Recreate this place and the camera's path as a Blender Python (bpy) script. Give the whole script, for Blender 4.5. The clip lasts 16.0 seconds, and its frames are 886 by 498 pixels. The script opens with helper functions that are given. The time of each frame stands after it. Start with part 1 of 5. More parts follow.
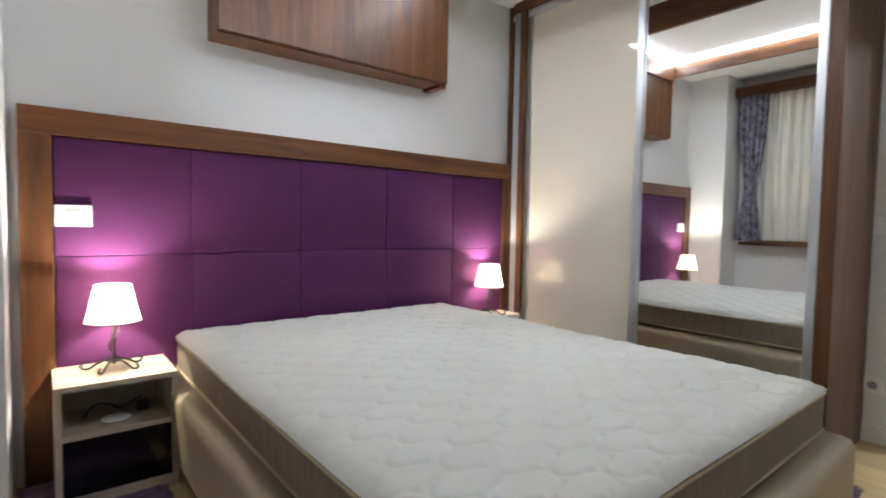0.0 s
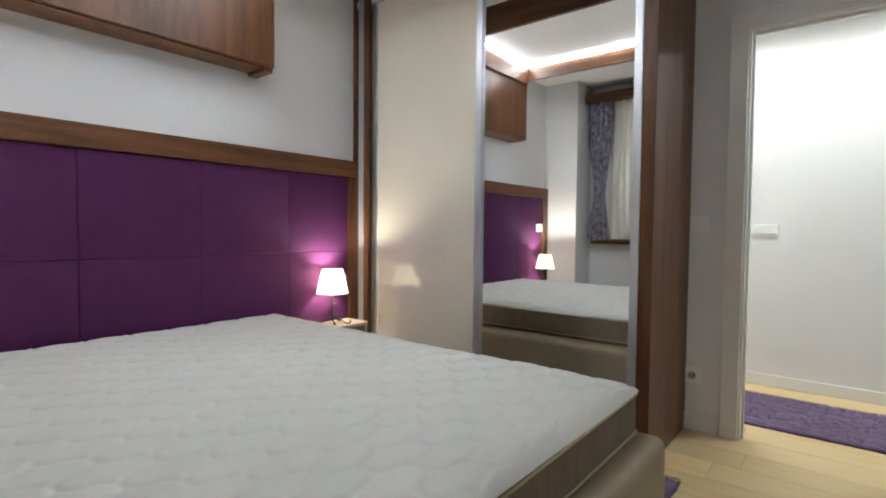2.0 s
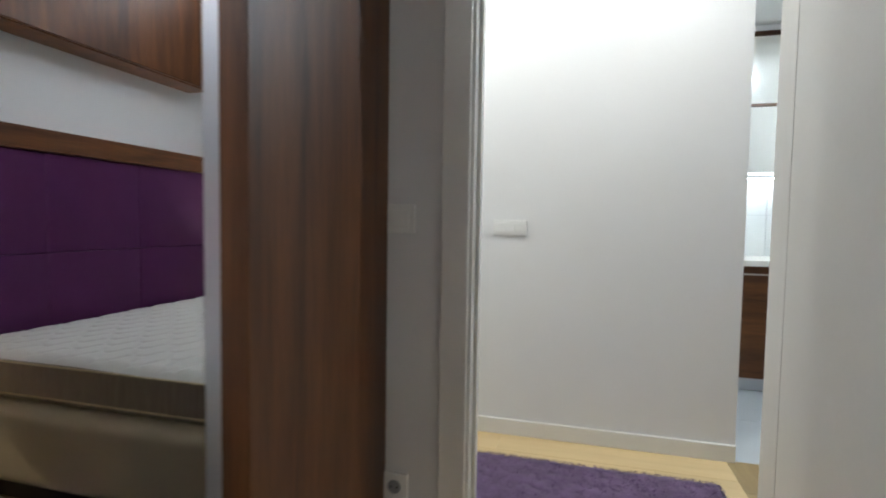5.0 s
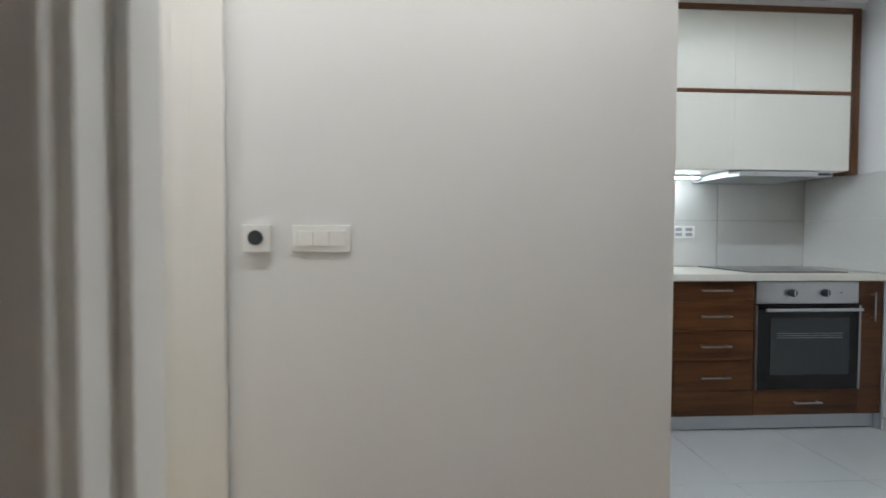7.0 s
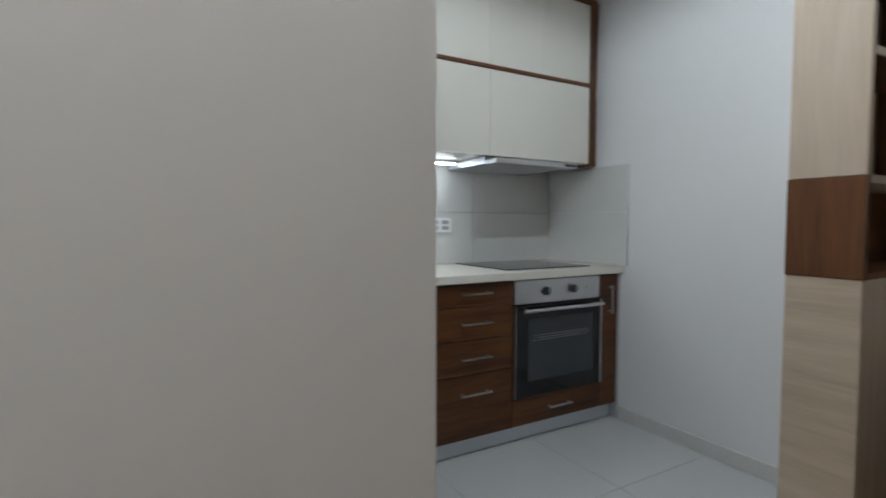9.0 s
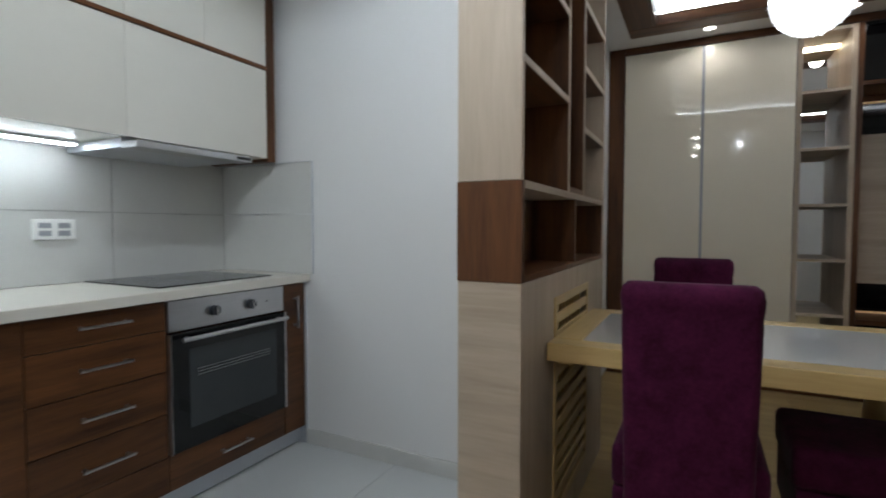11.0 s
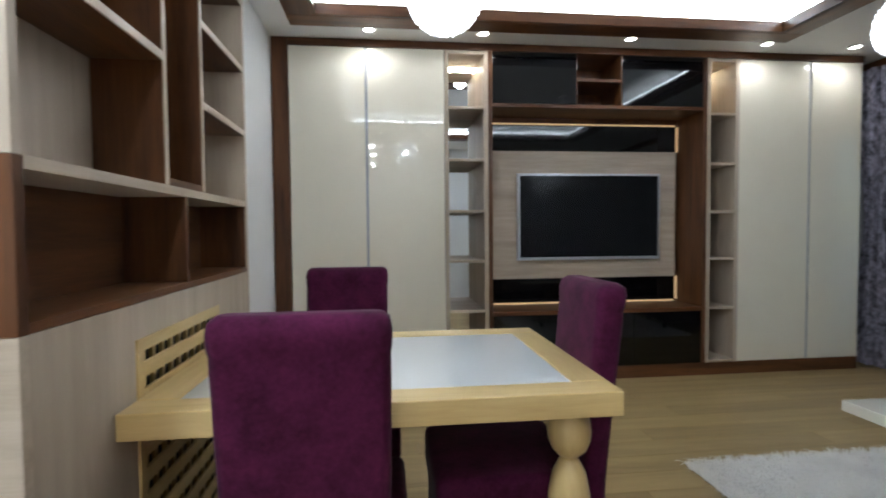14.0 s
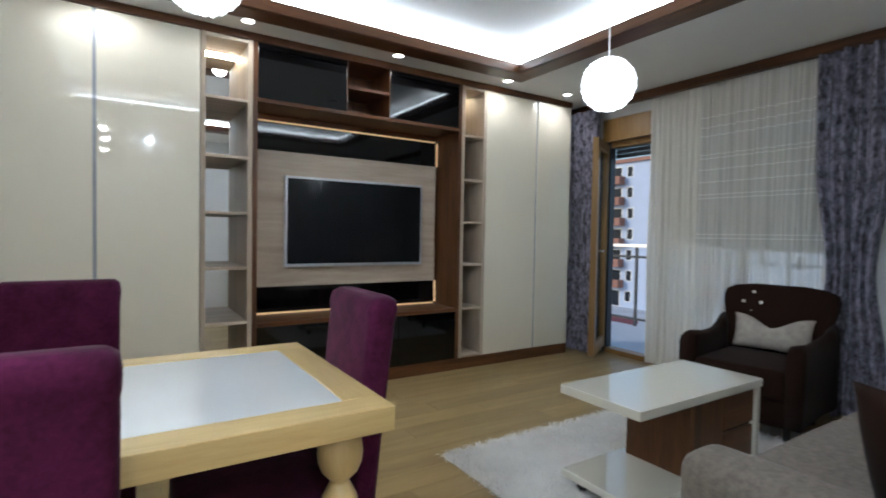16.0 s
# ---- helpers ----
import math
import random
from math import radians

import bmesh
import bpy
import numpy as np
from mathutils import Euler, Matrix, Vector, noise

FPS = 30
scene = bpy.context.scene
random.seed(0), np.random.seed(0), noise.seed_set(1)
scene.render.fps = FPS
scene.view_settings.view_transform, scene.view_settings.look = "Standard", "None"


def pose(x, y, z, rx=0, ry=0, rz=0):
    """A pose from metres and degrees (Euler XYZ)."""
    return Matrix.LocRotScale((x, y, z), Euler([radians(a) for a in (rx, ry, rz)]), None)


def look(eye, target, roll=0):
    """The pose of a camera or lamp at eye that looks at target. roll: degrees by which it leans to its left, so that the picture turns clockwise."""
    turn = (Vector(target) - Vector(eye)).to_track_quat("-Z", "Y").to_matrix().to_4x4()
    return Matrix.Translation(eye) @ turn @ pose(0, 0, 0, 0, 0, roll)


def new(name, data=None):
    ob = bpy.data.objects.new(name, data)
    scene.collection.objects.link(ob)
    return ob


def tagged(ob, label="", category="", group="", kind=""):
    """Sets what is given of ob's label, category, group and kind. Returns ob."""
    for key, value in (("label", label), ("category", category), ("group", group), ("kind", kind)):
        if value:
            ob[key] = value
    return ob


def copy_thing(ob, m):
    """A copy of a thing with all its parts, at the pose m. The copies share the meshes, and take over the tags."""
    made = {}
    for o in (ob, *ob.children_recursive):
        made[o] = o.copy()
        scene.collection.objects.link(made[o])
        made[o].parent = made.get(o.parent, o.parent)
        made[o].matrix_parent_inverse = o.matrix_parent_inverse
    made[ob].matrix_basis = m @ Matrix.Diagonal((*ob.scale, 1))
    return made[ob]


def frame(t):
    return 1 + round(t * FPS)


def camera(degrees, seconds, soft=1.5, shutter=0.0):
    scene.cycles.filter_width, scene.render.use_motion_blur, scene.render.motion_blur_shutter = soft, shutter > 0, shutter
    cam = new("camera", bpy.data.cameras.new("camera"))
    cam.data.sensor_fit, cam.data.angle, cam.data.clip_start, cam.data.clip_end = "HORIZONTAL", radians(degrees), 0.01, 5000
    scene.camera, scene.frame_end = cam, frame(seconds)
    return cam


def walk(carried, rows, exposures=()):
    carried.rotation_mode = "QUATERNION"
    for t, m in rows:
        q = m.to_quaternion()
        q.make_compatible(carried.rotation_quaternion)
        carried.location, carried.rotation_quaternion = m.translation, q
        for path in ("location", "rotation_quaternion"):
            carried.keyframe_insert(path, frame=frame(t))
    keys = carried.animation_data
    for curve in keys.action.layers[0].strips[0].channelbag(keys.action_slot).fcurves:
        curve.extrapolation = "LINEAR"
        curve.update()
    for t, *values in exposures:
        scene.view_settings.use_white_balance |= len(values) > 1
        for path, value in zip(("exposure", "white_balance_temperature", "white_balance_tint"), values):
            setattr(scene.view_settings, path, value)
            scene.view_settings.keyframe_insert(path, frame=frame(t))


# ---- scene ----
cam = camera(82.8, 16.0, 1.8, 0.5)
LED, LED_BED = 27.0, 56.0
EXPOSURES = [(0, 0.45, 5950, 5), (2, 0.22, 6000, 5), (3.5, 0.19, 5980, 5), (4, 0.14, 5970, 5), (5, -0.18, 5900, 6), (7.5, -0.70, 6200, 9), (8.5, -0.98, 6180, 9), (10, -1.12, 6150, 9), (12.5, -0.4, 6200, 9), (13.5, 0.05, 5930, 7), (15, 0.13, 5760, 6), (16, 0.17, 5780, 6)]
PATH = [
    (0, (0.894, -0.535, 1.075), (2.148, 1.021, 0.977), 1.0),
    (0.5, (0.945, -0.554, 1.069), (2.317, 0.899, 0.976), 0.8),
    (1, (0.997, -0.555, 1.069), (2.461, 0.805, 0.982), 0.6),
    (1.5, (1.096, -0.552, 1.063), (2.623, 0.737, 0.981), 0.4),
    (2, (1.274, -0.57, 1.069), (2.833, 0.681, 0.987), 0.5),
    (2.5, (1.474, -0.583, 1.073), (3.078, 0.609, 0.991), 0.4),
    (3, (1.752, -0.526, 1.067), (3.423, 0.569, 0.982), 0.6),
    (3.5, (2.013, -0.461, 1.089), (3.761, 0.503, 0.985), 0.8),
    (4, (2.309, -0.437, 1.091), (4.119, 0.407, 0.985), 0.7),
    (4.5, (2.571, -0.463, 1.111), (4.445, 0.225, 0.991), 0.6),
    (5, (2.796, -0.469, 1.096), (4.724, 0.056, 0.99), 0.9),
    (7.3, (4.016, -0.363, 1.088), (6.0, -0.612, 1.029), 0.3),
    (7.5, (4.107, -0.354, 1.087), (6.078, -0.688, 1.028), 0.4),
    (8, (4.293, -0.461, 1.091), (6.218, -0.996, 1.027), 0.4),
    (8.5, (4.437, -0.617, 1.107), (6.294, -1.354, 1.022), 0.2),
    (9, (4.535, -0.725, 1.113), (6.262, -1.728, 1.016), 0.1),
    (9.5, (4.618, -0.838, 1.116), (6.166, -2.099, 1.011), -0.2),
    (10, (4.666, -0.9, 1.119), (6.007, -2.38, 1.007), 0.1),
    (10.2, (4.693, -0.921, 1.119), (5.937, -2.482, 1.008), 0.1),
    (12.3, (4.699, -1.365, 1.119), (5.196, -3.301, 1.056), -0.2),
    (12.5, (4.684, -1.412, 1.125), (5.117, -3.364, 1.056), -0.2),
    (13, (4.619, -1.474, 1.124), (4.844, -3.46, 1.057), -0.4),
    (13.5, (4.585, -1.502, 1.12), (4.589, -3.501, 1.057), -0.7),
    (14, (4.564, -1.523, 1.124), (4.34, -3.509, 1.051), -0.5),
    (14.5, (4.564, -1.555, 1.13), (4.102, -3.499, 1.048), -0.1),
    (15, (4.561, -1.575, 1.137), (3.876, -3.453, 1.057), 0.4),
    (15.5, (4.557, -1.589, 1.14), (3.664, -3.377, 1.073), 0.8),
    (16, (4.555, -1.587, 1.147), (3.48, -3.272, 1.089), 1.0),
]
walk(cam, [(r[0], look(*r[1:])) for r in PATH], EXPOSURES)

# ---- world, sun, exposure ----
world = bpy.data.worlds.new("world")
scene.world = world
world.use_nodes = True
wn = world.node_tree
sky = wn.nodes.new("ShaderNodeTexSky")
sky.sky_type, sky.sun_disc = "NISHITA", False
sky.sun_elevation, sky.sun_rotation = radians(25), radians(122)
wn.links.new(sky.outputs[0], wn.nodes["Background"].inputs[0])
wn.nodes["Background"].inputs[1].default_value = 0.15
sun_data = bpy.data.lights.new("sun", "SUN")
sun_data.energy, sun_data.angle, sun_data.color = 1.0, radians(12), (1, 0.93, 0.85)
sun = new("sun", sun_data)
sun.matrix_world = look((40, -25, 22), (0, 0, 0))


# ---- materials ----
def node(nt, kind, **values):
    n = nt.nodes.new(kind)
    for k, v in values.items():
        n.inputs[k].default_value = v
    return n


def plain(name, color, rough=0.5, metal=0.0, vary=0.06, scale=6.0, bump=0.05, fine=80.0, coat=0.0, sheen=0.0, spec=0.5, stretch=(1, 1, 1), sharp=0.2):
    """A painted, woven or cast surface: two scales of noise in its colour, fine relief."""
    m = bpy.data.materials.new(name)
    m.use_nodes = True
    nt = m.node_tree
    b = nt.nodes["Principled BSDF"]
    tc = nt.nodes.new("ShaderNodeTexCoord")
    mp = node(nt, "ShaderNodeMapping", Scale=stretch)
    nt.links.new(tc.outputs["Object"], mp.inputs[0])
    big = node(nt, "ShaderNodeTexNoise", Scale=scale, Detail=4.0, Roughness=0.6)
    small = node(nt, "ShaderNodeTexNoise", Scale=fine, Detail=3.0, Roughness=0.6)
    nt.links.new(mp.outputs[0], big.inputs[0])
    nt.links.new(mp.outputs[0], small.inputs[0])
    add = nt.nodes.new("ShaderNodeMath")
    add.operation = "MULTIPLY_ADD"
    nt.links.new(big.outputs[0], add.inputs[0])
    add.inputs[1].default_value = 0.65
    sm = nt.nodes.new("ShaderNodeMath")
    sm.operation = "MULTIPLY"
    sm.inputs[1].default_value = 0.35
    nt.links.new(small.outputs[0], sm.inputs[0])
    nt.links.new(sm.outputs[0], add.inputs[2])
    ramp = nt.nodes.new("ShaderNodeValToRGB")
    ramp.color_ramp.elements[0].position, ramp.color_ramp.elements[1].position = 0.5 - sharp, 0.5 + sharp
    ramp.color_ramp.elements[0].color = [max(0, c * (1 - vary)) for c in color] + [1]
    ramp.color_ramp.elements[1].color = [min(1, c * (1 + vary)) for c in color] + [1]
    nt.links.new(add.outputs[0], ramp.inputs[0])
    nt.links.new(ramp.outputs[0], b.inputs["Base Color"])
    b.inputs["Roughness"].default_value = rough
    b.inputs["Metallic"].default_value = metal
    b.inputs["Coat Weight"].default_value = coat
    b.inputs["Coat Roughness"].default_value = min(0.06, rough)
    b.inputs["Sheen Weight"].default_value = sheen
    b.inputs["Sheen Roughness"].default_value = 0.4
    b.inputs["Specular IOR Level"].default_value = spec
    if bump:
        bp = node(nt, "ShaderNodeBump", Strength=bump, Distance=0.004)
        nt.links.new(add.outputs[0], bp.inputs["Height"])
        nt.links.new(bp.outputs[0], b.inputs["Normal"])
    return m


def wood(name, dark, light, axis="z", rough=0.4, scale=1.0, coat=0.0, contrast=1.0, spec=0.35):
    """Wood with long grain along an axis; each piece takes its own stretch of grain."""
    m = bpy.data.materials.new(name)
    m.use_nodes = True
    nt = m.node_tree
    b = nt.nodes["Principled BSDF"]
    tc = nt.nodes.new("ShaderNodeTexCoord")
    info = nt.nodes.new("ShaderNodeObjectInfo")
    shift = nt.nodes.new("ShaderNodeVectorMath")
    shift.operation = "MULTIPLY_ADD"
    comb = nt.nodes.new("ShaderNodeCombineXYZ")
    for i in range(3):
        nt.links.new(info.outputs["Random"], comb.inputs[i])
    nt.links.new(comb.outputs[0], shift.inputs[0])
    shift.inputs[1].default_value = (7, 5, 9)
    nt.links.new(tc.outputs["Object"], shift.inputs[2])
    k = {"x": (0.7, 9, 9), "y": (9, 0.7, 9), "z": (9, 9, 0.7)}[axis]
    mp = node(nt, "ShaderNodeMapping", Scale=[a * scale for a in k])
    nt.links.new(shift.outputs[0], mp.inputs[0])
    big = node(nt, "ShaderNodeTexNoise", Scale=1.6, Detail=5.0, Roughness=0.55, Distortion=0.6)
    small = node(nt, "ShaderNodeTexNoise", Scale=11.0, Detail=4.0, Roughness=0.7)
    nt.links.new(mp.outputs[0], big.inputs[0])
    nt.links.new(mp.outputs[0], small.inputs[0])
    mix = nt.nodes.new("ShaderNodeMath")
    mix.operation = "MULTIPLY_ADD"
    mix.inputs[1].default_value = 0.7
    sm = nt.nodes.new("ShaderNodeMath")
    sm.operation = "MULTIPLY"
    sm.inputs[1].default_value = 0.3
    nt.links.new(small.outputs[0], sm.inputs[0])
    nt.links.new(big.outputs[0], mix.inputs[0])
    nt.links.new(sm.outputs[0], mix.inputs[2])
    ramp = nt.nodes.new("ShaderNodeValToRGB")
    w = 0.2 / contrast
    ramp.color_ramp.elements[0].position, ramp.color_ramp.elements[1].position = 0.5 - w, 0.5 + w
    ramp.color_ramp.elements[0].color = (*dark, 1)
    ramp.color_ramp.elements[1].color = (*light, 1)
    nt.links.new(mix.outputs[0], ramp.inputs[0])
    hsv = nt.nodes.new("ShaderNodeHueSaturation")
    val = nt.nodes.new("ShaderNodeMapRange")
    val.inputs[3].default_value, val.inputs[4].default_value = 0.9, 1.1
    nt.links.new(info.outputs["Random"], val.inputs[0])
    nt.links.new(val.outputs[0], hsv.inputs["Value"])
    nt.links.new(ramp.outputs[0], hsv.inputs["Color"])
    nt.links.new(hsv.outputs[0], b.inputs["Base Color"])
    b.inputs["Roughness"].default_value = rough
    b.inputs["Specular IOR Level"].default_value = spec
    b.inputs["Coat Weight"].default_value = coat
    b.inputs["Coat Roughness"].default_value = 0.1
    bp = node(nt, "ShaderNodeBump", Strength=0.08, Distance=0.002)
    nt.links.new(small.outputs[0], bp.inputs["Height"])
    nt.links.new(bp.outputs[0], b.inputs["Normal"])
    return m


def glow(name, color, strength):
    m = bpy.data.materials.new(name)
    m.use_nodes = True
    b = m.node_tree.nodes["Principled BSDF"]
    b.inputs["Base Color"].default_value = (*color, 1)
    b.inputs["Emission Color"].default_value = (*color, 1)
    b.inputs["Emission Strength"].default_value = strength
    return m


def veil(name, color, clear, through_light=0.45):
    """Cloth that lets light through: part clear, part diffuse, part translucent."""
    m = bpy.data.materials.new(name)
    m.use_nodes = True
    nt = m.node_tree
    out = nt.nodes["Material Output"]
    nt.nodes.remove(nt.nodes["Principled BSDF"])
    tc = nt.nodes.new("ShaderNodeTexCoord")
    wv = node(nt, "ShaderNodeTexNoise", Scale=300.0, Detail=2.0)
    nt.links.new(tc.outputs["Object"], wv.inputs[0])
    ramp = nt.nodes.new("ShaderNodeValToRGB")
    ramp.color_ramp.elements[0].color = [c * 0.88 for c in color] + [1]
    ramp.color_ramp.elements[1].color = (*color, 1)
    nt.links.new(wv.outputs[0], ramp.inputs[0])
    d = nt.nodes.new("ShaderNodeBsdfDiffuse")
    t = nt.nodes.new("ShaderNodeBsdfTranslucent")
    c = nt.nodes.new("ShaderNodeBsdfTransparent")
    nt.links.new(ramp.outputs[0], d.inputs[0])
    nt.links.new(ramp.outputs[0], t.inputs[0])
    m1 = nt.nodes.new("ShaderNodeMixShader")
    m1.inputs[0].default_value = through_light
    nt.links.new(d.outputs[0], m1.inputs[1])
    nt.links.new(t.outputs[0], m1.inputs[2])
    m2 = nt.nodes.new("ShaderNodeMixShader")
    m2.inputs[0].default_value = clear
    nt.links.new(m1.outputs[0], m2.inputs[1])
    nt.links.new(c.outputs[0], m2.inputs[2])
    nt.links.new(m2.outputs[0], out.inputs[0])
    return m


def pane_glass(name):
    m = bpy.data.materials.new(name)
    m.use_nodes = True
    nt = m.node_tree
    out = nt.nodes["Material Output"]
    nt.nodes.remove(nt.nodes["Principled BSDF"])
    g = nt.nodes.new("ShaderNodeBsdfGlossy")
    g.inputs["Roughness"].default_value = 0.02
    c = nt.nodes.new("ShaderNodeBsdfTransparent")
    c.inputs[0].default_value = (0.93, 0.96, 0.97, 1)
    f = node(nt, "ShaderNodeFresnel", IOR=1.45)
    mx = nt.nodes.new("ShaderNodeMixShader")
    nt.links.new(f.outputs[0], mx.inputs[0])
    nt.links.new(c.outputs[0], mx.inputs[1])
    nt.links.new(g.outputs[0], mx.inputs[2])
    nt.links.new(mx.outputs[0], out.inputs[0])
    return m


M = {}
M["paint"] = plain("white_wall_paint", (0.76, 0.76, 0.76), 0.75, vary=0.02, scale=1.2, bump=0.06, fine=160)
M["ceiling"] = plain("ceiling_paint", (0.8, 0.8, 0.79), 0.85, vary=0.015, bump=0.03)
M["trimwhite"] = plain("white_lacquer_trim", (0.78, 0.77, 0.74), 0.35, vary=0.02, bump=0.02)
M["walnut"] = wood("walnut_upright", (0.028, 0.0105, 0.0044), (0.165, 0.064, 0.0215), "z", 0.38)
M["walnut_x"] = wood("walnut_along", (0.028, 0.0105, 0.0044), (0.165, 0.064, 0.0215), "x", 0.38)
M["walnut_y"] = wood("walnut_across", (0.028, 0.0105, 0.0044), (0.165, 0.064, 0.0215), "y", 0.38)
M["oak"] = wood("pale_oak_upright", (0.36, 0.285, 0.21), (0.52, 0.435, 0.345), "z", 0.5, contrast=0.8)
M["oak_y"] = wood("pale_oak_across", (0.36, 0.285, 0.21), (0.52, 0.435, 0.345), "y", 0.5, contrast=0.8)
M["oak_x"] = wood("pale_oak_along", (0.36, 0.285, 0.21), (0.52, 0.435, 0.345), "x", 0.5, contrast=1.2)
M["pine_x"] = wood("lacquered_pine_along", (0.44, 0.30, 0.115), (0.64, 0.475, 0.22), "x", 0.3, coat=0.4)
M["pine_y"] = wood("lacquered_pine_across", (0.44, 0.30, 0.115), (0.64, 0.475, 0.22), "y", 0.3, coat=0.4)
M["pine_z"] = wood("lacquered_pine_upright", (0.44, 0.30, 0.115), (0.64, 0.475, 0.22), "z", 0.3, coat=0.4)
M["laminate"] = wood("pale_laminate_planks", (0.56, 0.40, 0.19), (0.72, 0.55, 0.30), "y", 0.38, scale=0.8, contrast=0.8)
M["parquet"] = wood("oak_parquet_planks", (0.235, 0.162, 0.066), (0.40, 0.287, 0.13), "x", 0.36, scale=0.8)
M["bathwood"] = wood("grey_wood_tile", (0.10, 0.075, 0.05), (0.22, 0.17, 0.12), "y", 0.4)
M["goldwood"] = wood("golden_oak_frame", (0.20, 0.11, 0.035), (0.36, 0.21, 0.075), "z", 0.35)
M["cream"] = plain("cream_gloss_lacquer", (0.77, 0.72, 0.60), 0.03, vary=0.015, bump=0.0, spec=0.5)
M["cream_door"] = plain("cream_back_painted_glass", (0.74, 0.69, 0.58), 0.02, vary=0.015, bump=0.0, spec=0.7, coat=0.6)
M["cream_kitchen"] = plain("pale_grey_cream_lacquer", (0.72, 0.70, 0.635), 0.12, vary=0.015, bump=0.0, spec=0.5)
M["cream_satin"] = plain("cream_satin_lacquer", (0.74, 0.71, 0.62), 0.3, vary=0.015, bump=0.0)
M["black"] = plain("black_gloss_glass", (0.003, 0.003, 0.0035), 0.05, vary=0.1, bump=0.0, spec=0.45)
M["screen"] = plain("dark_screen", (0.003, 0.003, 0.004), 0.2, vary=0.1, bump=0.0, spec=0.2)
M["ovenglass"] = plain("grey_oven_glass", (0.032, 0.038, 0.042), 0.05, vary=0.1, bump=0.0, spec=0.5)
# near-black: shade put into colour in recesses, and dark joints under the floor boards
M["darkvoid"] = plain("recess_shade_and_joints", (0.015, 0.013, 0.012), 0.7, bump=0.0)
M["steel"] = plain("brushed_steel", (0.55, 0.55, 0.56), 0.32, 1.0, vary=0.06, fine=200, stretch=(1, 1, 20))
M["alu"] = plain("satin_aluminium", (0.62, 0.64, 0.68), 0.38, 0.9, vary=0.03)
M["chrome"] = plain("polished_chrome", (0.8, 0.8, 0.8), 0.12, 1.0, vary=0.02, bump=0.0)
M["iron"] = plain("black_wrought_iron", (0.02, 0.018, 0.016), 0.5, 0.4)
M["plastic"] = plain("white_plastic", (0.84, 0.84, 0.82), 0.35, vary=0.02, bump=0.0)
M["greyplastic"] = plain("grey_plastic", (0.32, 0.33, 0.36), 0.4, vary=0.03, bump=0.0)
M["headboard"] = plain("purple_upholstery", (0.066, 0.0145, 0.064), 0.8, vary=0.12, scale=4, fine=350, bump=0.25, sheen=0.03, spec=0.15)
M["velvet"] = plain("plum_velvet", (0.058, 0.0075, 0.031), 0.85, vary=0.55, scale=14, fine=90, bump=0.3, sheen=0.06, spec=0.1)
M["rug"] = plain("purple_pile", (0.115, 0.066, 0.138), 0.95, vary=0.5, scale=14, fine=220, bump=0.9, sheen=0.3)
M["mattress"] = plain("white_quilted_cloth", (0.50, 0.49, 0.455), 0.85, vary=0.04, fine=400, bump=0.12)
M["ticking"] = plain("taupe_mattress_side", (0.165, 0.130, 0.090), 0.8, vary=0.30, stretch=(28, 28, 1), fine=6, bump=0.25)
M["piping"] = plain("pale_gold_piping", (0.40, 0.33, 0.19), 0.6)
M["leather"] = plain("beige_leatherette", (0.29, 0.238, 0.15), 0.5, vary=0.05, fine=160, bump=0.12)
M["shag"] = plain("ivory_shag", (0.90, 0.875, 0.84), 0.95, vary=0.08, bump=0.3)
M["brownfab"] = plain("dark_brown_fabric", (0.017, 0.0075, 0.005), 0.9, vary=0.2, fine=260, bump=0.2, sheen=0.04, spec=0.1)
M["greyfab"] = plain("warm_grey_chenille", (0.168, 0.142, 0.12), 0.9, vary=0.34, scale=45, fine=260, bump=0.7, sheen=0.08, spec=0.2)
M["palefab"] = plain("pale_cushion_fabric", (0.37, 0.33, 0.29), 0.9, vary=0.22, scale=30, fine=200, bump=0.3)
M["tile"] = plain("pale_porcelain", (0.58, 0.60, 0.60), 0.18, vary=0.03, scale=3, bump=0.01)
M["grout"] = plain("grey_grout", (0.42, 0.42, 0.41), 0.9)
M["splash"] = plain("pale_grey_wall_tile", (0.62, 0.62, 0.60), 0.25, vary=0.03, bump=0.02)
M["bathtile"] = plain("white_bath_tile", (0.66, 0.72, 0.74), 0.15, vary=0.02, bump=0.01)
M["tub"] = plain("white_acrylic", (0.78, 0.80, 0.82), 0.15, vary=0.01, bump=0.0)
M["worktop"] = plain("cream_worktop", (0.72, 0.69, 0.62), 0.3, vary=0.05, fine=300, bump=0.02)
M["white_gloss"] = plain("ivory_gloss", (0.68, 0.655, 0.565), 0.03, vary=0.01, bump=0.0, coat=0.6)
M["frosted"] = plain("white_back_painted_glass", (0.74, 0.76, 0.77), 0.015, vary=0.01, bump=0.0, coat=1.0, spec=0.8)
M["mirror"] = plain("mirror_silver", (0.86, 0.87, 0.87), 0.01, 1.0, vary=0.005, bump=0.0)
M["damask"] = plain("grey_violet_damask", (0.18, 0.17, 0.215), 0.6, vary=0.85, scale=26, fine=80, bump=0.15, sheen=0.05, stretch=(1, 1, 0.6), sharp=0.11)
M["sheer"] = veil("ivory_sheer", (0.95, 0.92, 0.84), 0.10, 0.16)
M["sheer_thin"] = veil("thin_ivory_sheer", (0.96, 0.94, 0.88), 0.27, 0.18)
M["sheerband"] = veil("sheer_woven_band", (0.97, 0.96, 0.92), 0.1, 0.55)
M["shade"] = veil("cream_lampshade_cloth", (0.95, 0.86, 0.70), 0.0, 0.34)
M["glass"] = pane_glass("clear_window_glass")
M["led_white"] = glow("white_led_strip", (0.93, 0.97, 1.0), LED)
